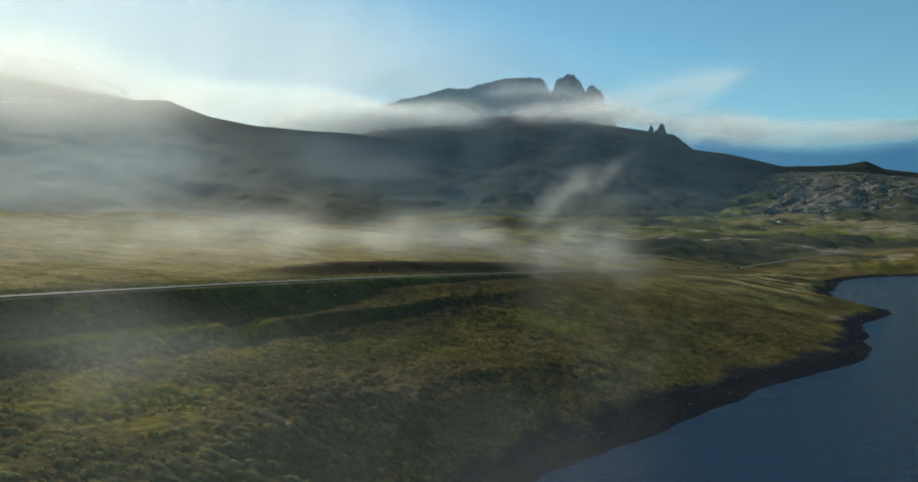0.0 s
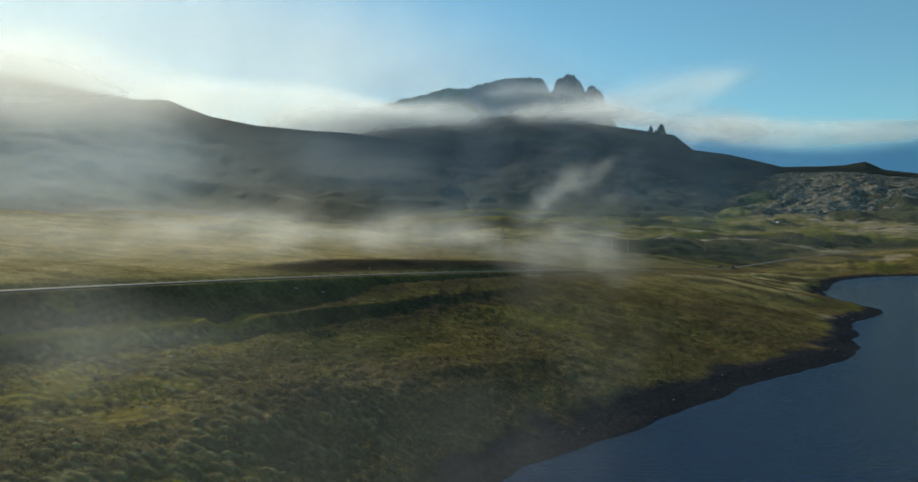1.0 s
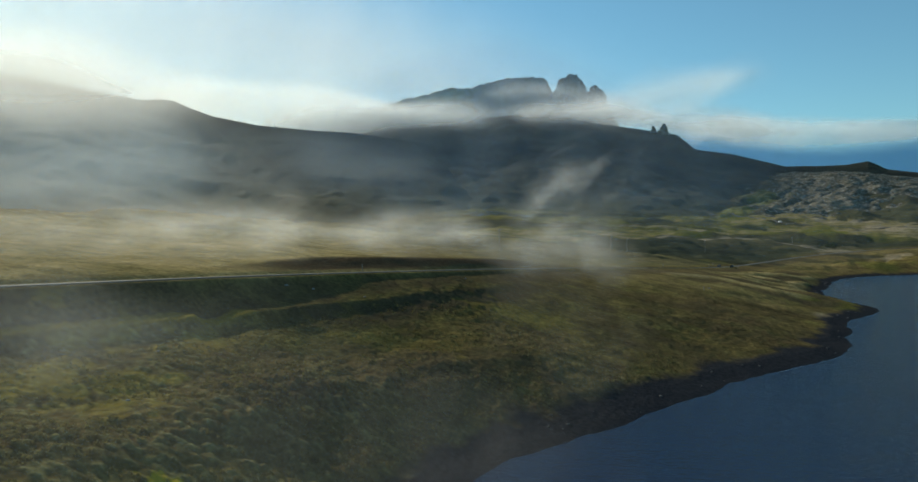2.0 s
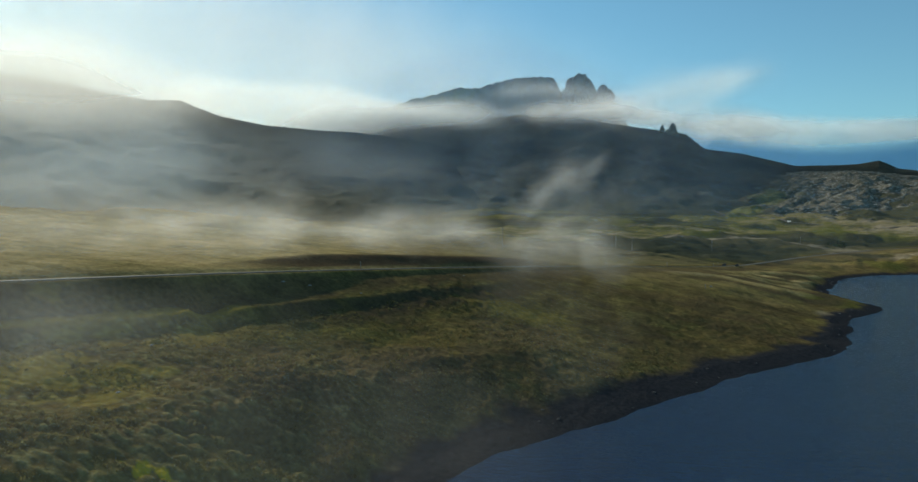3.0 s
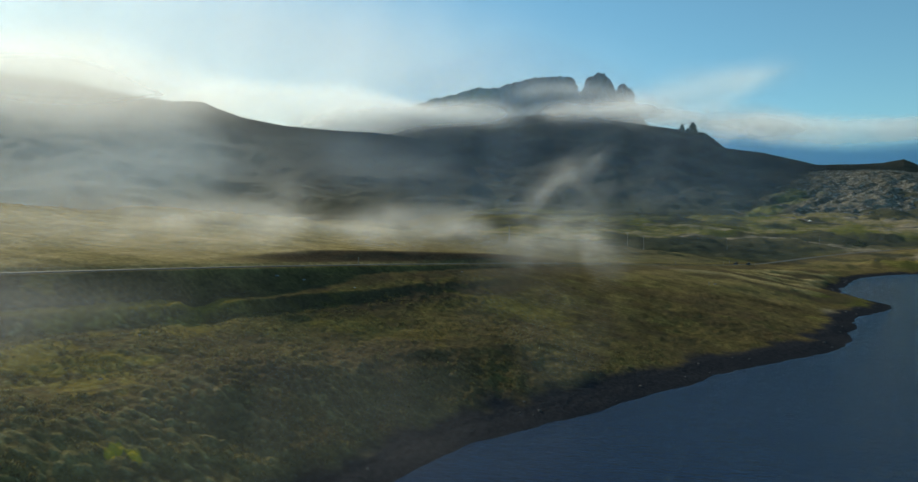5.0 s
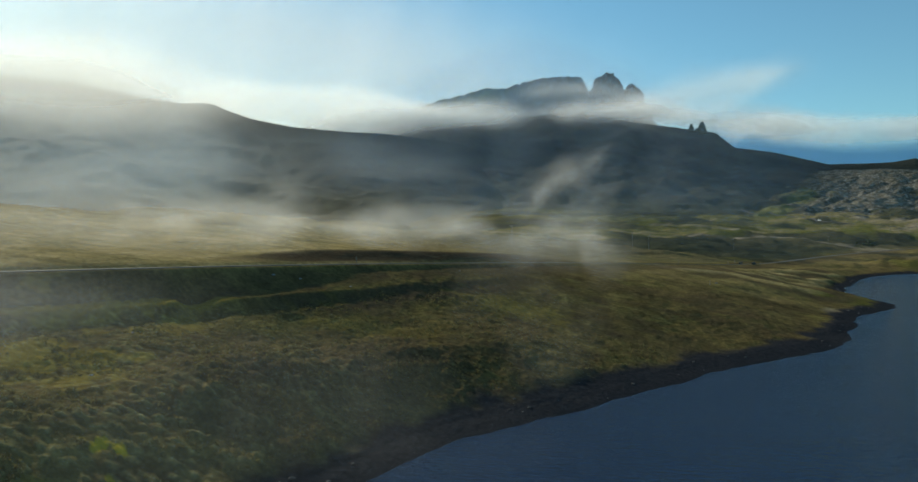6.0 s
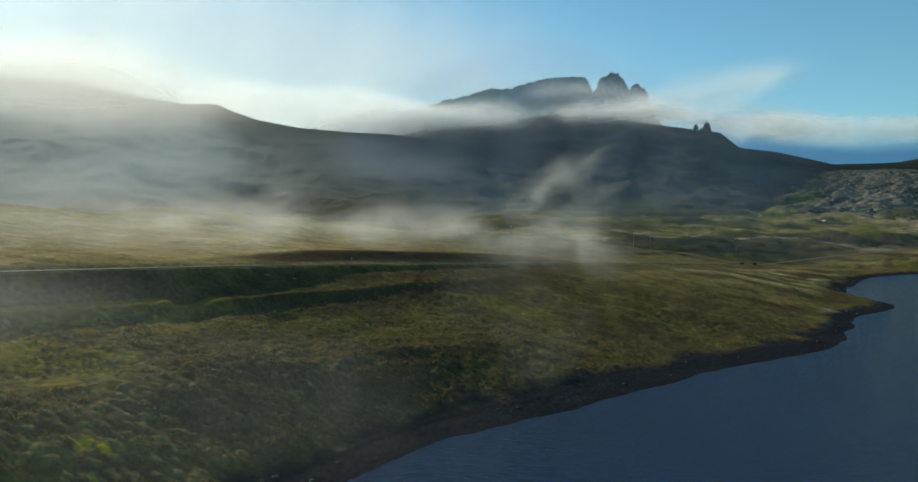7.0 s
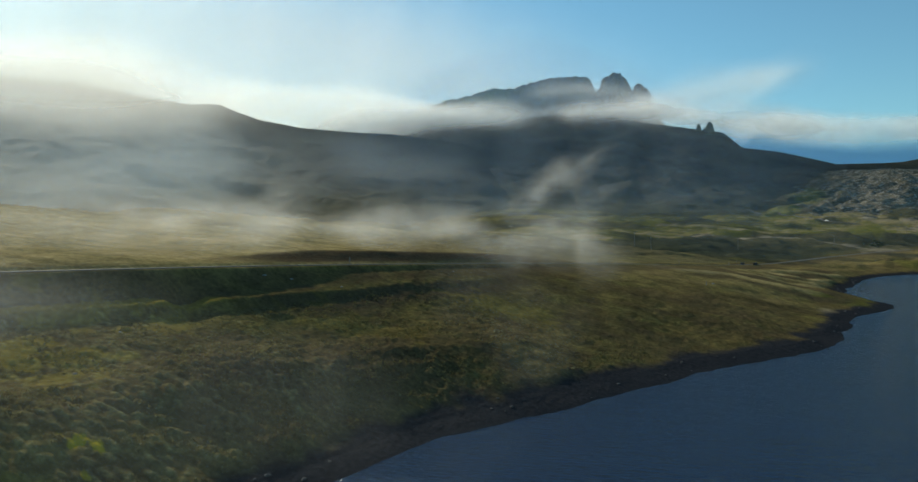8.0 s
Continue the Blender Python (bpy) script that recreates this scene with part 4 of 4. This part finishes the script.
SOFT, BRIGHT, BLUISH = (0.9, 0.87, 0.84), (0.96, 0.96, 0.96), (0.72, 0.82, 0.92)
VALLEY = mist_material("valley_mist", 12, 0.0, 1.1, 0.2, (0.7, 1), SOFT, 6, 0.65, 1.7, 0.5, 1.0)
WISP = mist_material("mist_wisps", 7, 0.1, 1.1, 0.16, (0.45, 1), SOFT, 6, 0.65, 1.7, 0.6, 1.0)
THIN = mist_material("thin_mist", 20, 0.1, 1.0, 0.2, (0.5, 1), SOFT)
FAINT = mist_material("faint_mist", 16, -0.2, 1.2, 0.06, (0.4, 1), SOFT, 3)
NEAR = mist_material("near_mist", 30, -0.5, 1.0, 0.045, (0.5, 1), SOFT, 2, 0.65, 0.4)
CLOUD = mist_material("hill_cloud", 150, -0.1, 0.9, 0.55, (0.5, 1.2), BRIGHT, 6, 0.9, 1.3, 0.5, 1.0)
PUFF = mist_material("far_cloud", 300, 0.1, 0.9, 0.6, (0.6, 1), BRIGHT, 5, 0.65, 1.3)
STREAM = mist_material("cloud_stream", 200, -0.2, 1.1, 0.2, (0.5, 1.2), BRIGHT, 6, 0.9, 1.3, 0.5, 1.0)
GLOW = mist_material("soft_cloud", 400, -0.4, 0.8, 0.26, (0.8, 1), BRIGHT, 3, 0.97, 0.6)
VEIL = mist_material("high_haze", 900, -0.6, 1.0, 0.175, (0.8, 1), (0.92, 0.83, 0.79), 2, 0.75, 0.4)
ROADSIDE = mist_material("roadside_mist", 16, -0.6, 1.0, 0.15, (0.4, 1), SOFT, 3, 0.65, 0.7, 0.35, 1.0)
CREST = mist_material("crest_cloud", 300, -0.6, 0.6, 0.42, (0.7, 1), (0.88, 0.87, 0.85), 5, 0.97, 0.8, 0.5, 1.0)
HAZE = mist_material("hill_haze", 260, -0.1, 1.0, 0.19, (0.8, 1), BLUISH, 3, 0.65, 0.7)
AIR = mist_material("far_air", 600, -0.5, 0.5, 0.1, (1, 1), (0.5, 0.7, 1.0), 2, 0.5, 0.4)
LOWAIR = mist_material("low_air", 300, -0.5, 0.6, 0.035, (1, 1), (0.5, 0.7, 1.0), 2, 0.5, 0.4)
SHOREAIR = mist_material("shore_mist", 16, -0.3, 1.0, 0.012, (0.4, 1), SOFT, 3)
HILLMIST = mist_material("low_hill_mist", 22, -0.2, 1.2, 0.14, (0.4, 1), (0.95, 0.89, 0.8), 4, 0.65, 0.9, 0.5)
# far hills and sea: the blue of the haze is painted into their colour
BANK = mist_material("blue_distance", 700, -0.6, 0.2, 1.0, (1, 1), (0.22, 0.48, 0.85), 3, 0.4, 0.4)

# over the moor
mist("mist_bank", [(-13, 1.0, 1.4), (-7, 0.6, 2.4), (-1, 0.3, 2.9), (5, -0.2, 2.0)], 186, VALLEY, "pale drifting mist lying over the moor beside the road", 4, 12, 0.3, 3, 1.6, 0.5)
mist("mist_bank", [(0, -0.4, 2.0), (5, -0.2, 3.4), (9, -0.8, 4.0), (15, -1.8, 2.6)], 186, VALLEY, "pale drifting mist lying over the moor beside the road", 4, 12, 0.3, 5, 1.6, 0.5)
mist("mist_plume", [(2.5, 0.0, 2.0), (5.6, 1.6, 2.5), (8.0, 4.2, 2.0), (10.0, 5.4, 1.7), (12.8, 7.8, 1.1)], 200, WISP, "thin grey mist plume rising from the moor", 3, 14, 0.3, 8, 1.8, 0.4)
mist("mist_plume", [(6, 0.4, 1.8), (9, 2.2, 2.2), (11.5, 3.6, 1.8), (14.5, 4.8, 1.1)], 210, WISP, "thin grey mist plume rising from the moor", 1, 14, 0.3, 9, 1.8, 0.4)
mist("mist_bank", [(-32, 1.6, 2.0), (-22, 2.2, 3.2), (-14, 2.4, 3.6), (-7, 1.2, 2.2)], 160, WISP, "warm thin mist drifting along the grassy hill", 3, 14, 0.3, 12, 1.8, 0.4)
mist("mist_bank", [(-1, -2, 3), (4, -4.5, 5.5), (8, -8, 6.5), (12, -12, 5)], 100, FAINT, "faint mist veil sinking over the loch bank", 1, 10, 0.3, 17)
mist("mist_bank", [(-40, 3.0, 4.5), (-33, 4.2, 5.5), (-27, 4.6, 4.5), (-20, 4.0, 3)], 170, THIN, "pale mist drifting before the dark ridge", 2, 20, 0.3, 19)
mist("mist_bank", [(-46, -9, 11), (-30, -11, 12), (-15, -13, 12), (6, -14, 9)], 44, NEAR, "very faint mist over the near bank", 1, 20, 0.1, 21)
mist("mist_bank", [(-10, -12, 6), (0, -14, 7), (8, -16, 6), (12, -17, 4)], 62, SHOREAIR, "faint mist veil over the near shore", 1, 10, 0.2, 57)
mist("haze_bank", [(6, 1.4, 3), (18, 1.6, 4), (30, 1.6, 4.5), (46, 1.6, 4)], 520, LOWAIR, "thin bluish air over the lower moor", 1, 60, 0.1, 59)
mist("mist_bank", [(-50, 1.0, 3.2), (-36, 1.2, 3.6), (-24, 1.4, 3.4), (-12, 1.0, 2.8), (-2, 0.4, 1.8)], 150, HILLMIST, "warm low mist lying along the grassy hill", 2, 14, 0.3, 63)
# on the mountains
mist("cloud_bank", [(-80, 14, 14), (-52, 14, 13.5), (-34, 14, 13), (-18, 13, 11), (0, 12, 8.5), (22, 11, 6)], 4000, VEIL, "thin warm white haze high over the ridge", 5, 60, 0.1, 61, 1.15)
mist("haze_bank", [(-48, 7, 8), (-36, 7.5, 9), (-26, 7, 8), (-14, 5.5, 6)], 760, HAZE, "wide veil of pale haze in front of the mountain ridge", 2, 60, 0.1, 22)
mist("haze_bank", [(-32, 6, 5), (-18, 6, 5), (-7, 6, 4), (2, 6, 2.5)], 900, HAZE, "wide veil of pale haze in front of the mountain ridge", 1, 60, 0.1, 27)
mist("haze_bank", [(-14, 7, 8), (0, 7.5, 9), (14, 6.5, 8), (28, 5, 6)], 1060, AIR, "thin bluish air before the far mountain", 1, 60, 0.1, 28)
mist("cloud_bank", [(-66, 13.8, 6), (-44, 13.6, 6), (-31, 13.0, 5.2), (-22, 11.4, 3.6), (-12, 9.6, 2.0)], 1500, CREST, "soft bright cloud spilling over the mountain ridge", 4, 40, 0.02, 29, 1.6, 0.0)
mist("cloud_bank", [(-24, 10.2, 2.5), (-15, 10.4, 3.2), (-7, 9.8, 2.0), (1, 9.5, 1.0)], 2180, GLOW, "soft white cloud lying behind the mountain ridge", 4, 40, 0.1, 31)
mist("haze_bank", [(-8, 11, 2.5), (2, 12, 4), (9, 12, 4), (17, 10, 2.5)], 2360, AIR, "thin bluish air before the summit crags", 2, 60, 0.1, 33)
mist("cloud_bank", [(-16, 9.1, 1.6), (-8, 9.3, 2.0), (0, 9.6, 1.7), (7, 9.8, 1.2)], 2200, CLOUD, "white cloud lying along the mountain's shoulder", 4, 40, 0.2, 35, 1.8, 0.25)
mist("cloud_bank", [(3, 10.0, 0.9), (8, 10.0, 1.4), (13, 9.9, 1.8), (18.5, 9.6, 1.2)], 2150, CLOUD, "white cloud filling the gap beside the crags", 3, 40, 0.2, 36, 1.6, 0.2)
mist("cloud_bank", [(9, 9.9, 1.5), (15, 9.6, 2.2), (21, 9.0, 2.0), (30, 8.1, 1.4)], 2345, CLOUD, "white cloud trailing behind the mountain's shoulder", 3, 40, 0.2, 38, 1.6, 0.25)
mist("cloud_bank", [(2, 10.8, 0.9), (7, 11.2, 1.4), (11, 10.8, 1.5), (16, 9.8, 1.2)], 2330, STREAM, "white cloud wrapped about the mountain's crags", 3, 40, 0.2, 37, 1.8, 0.25)
mist("cloud_bank", [(7.5, 9.4, 1.4), (12, 10.0, 2.3), (16.5, 10.8, 2.8), (26, 13.6, 2.3)], 2450, STREAM, "thin white cloud streaming from the mountain top", 4, 40, 0.2, 39, 1.8, 0.3)
mist("backdrop", [(10, 4.6, 4), (22, 4.8, 4.4), (32, 4.6, 4.4), (48, 4, 4)], 4650, BANK, "far hills and sea under the cloud, coloured with the blue of haze", 1, 0, 0.02, 43)
mist("cloud_bank", [(13, 9.0, 1.0), (21, 8.6, 1.4), (27, 8.2, 1.6), (36, 8.4, 1.6), (44, 8, 1)], 4300, PUFF, "low white cloud bank far out beyond the hills", 2, 60, 0.1, 47)
mist("mist_bank", [(-46, -3, 6), (-36, -4, 7), (-26, -5, 6), (-16, -5, 4)], 60, ROADSIDE, "very faint mist along the roadside bank", 1, 20, 0.1, 53, 1.0)
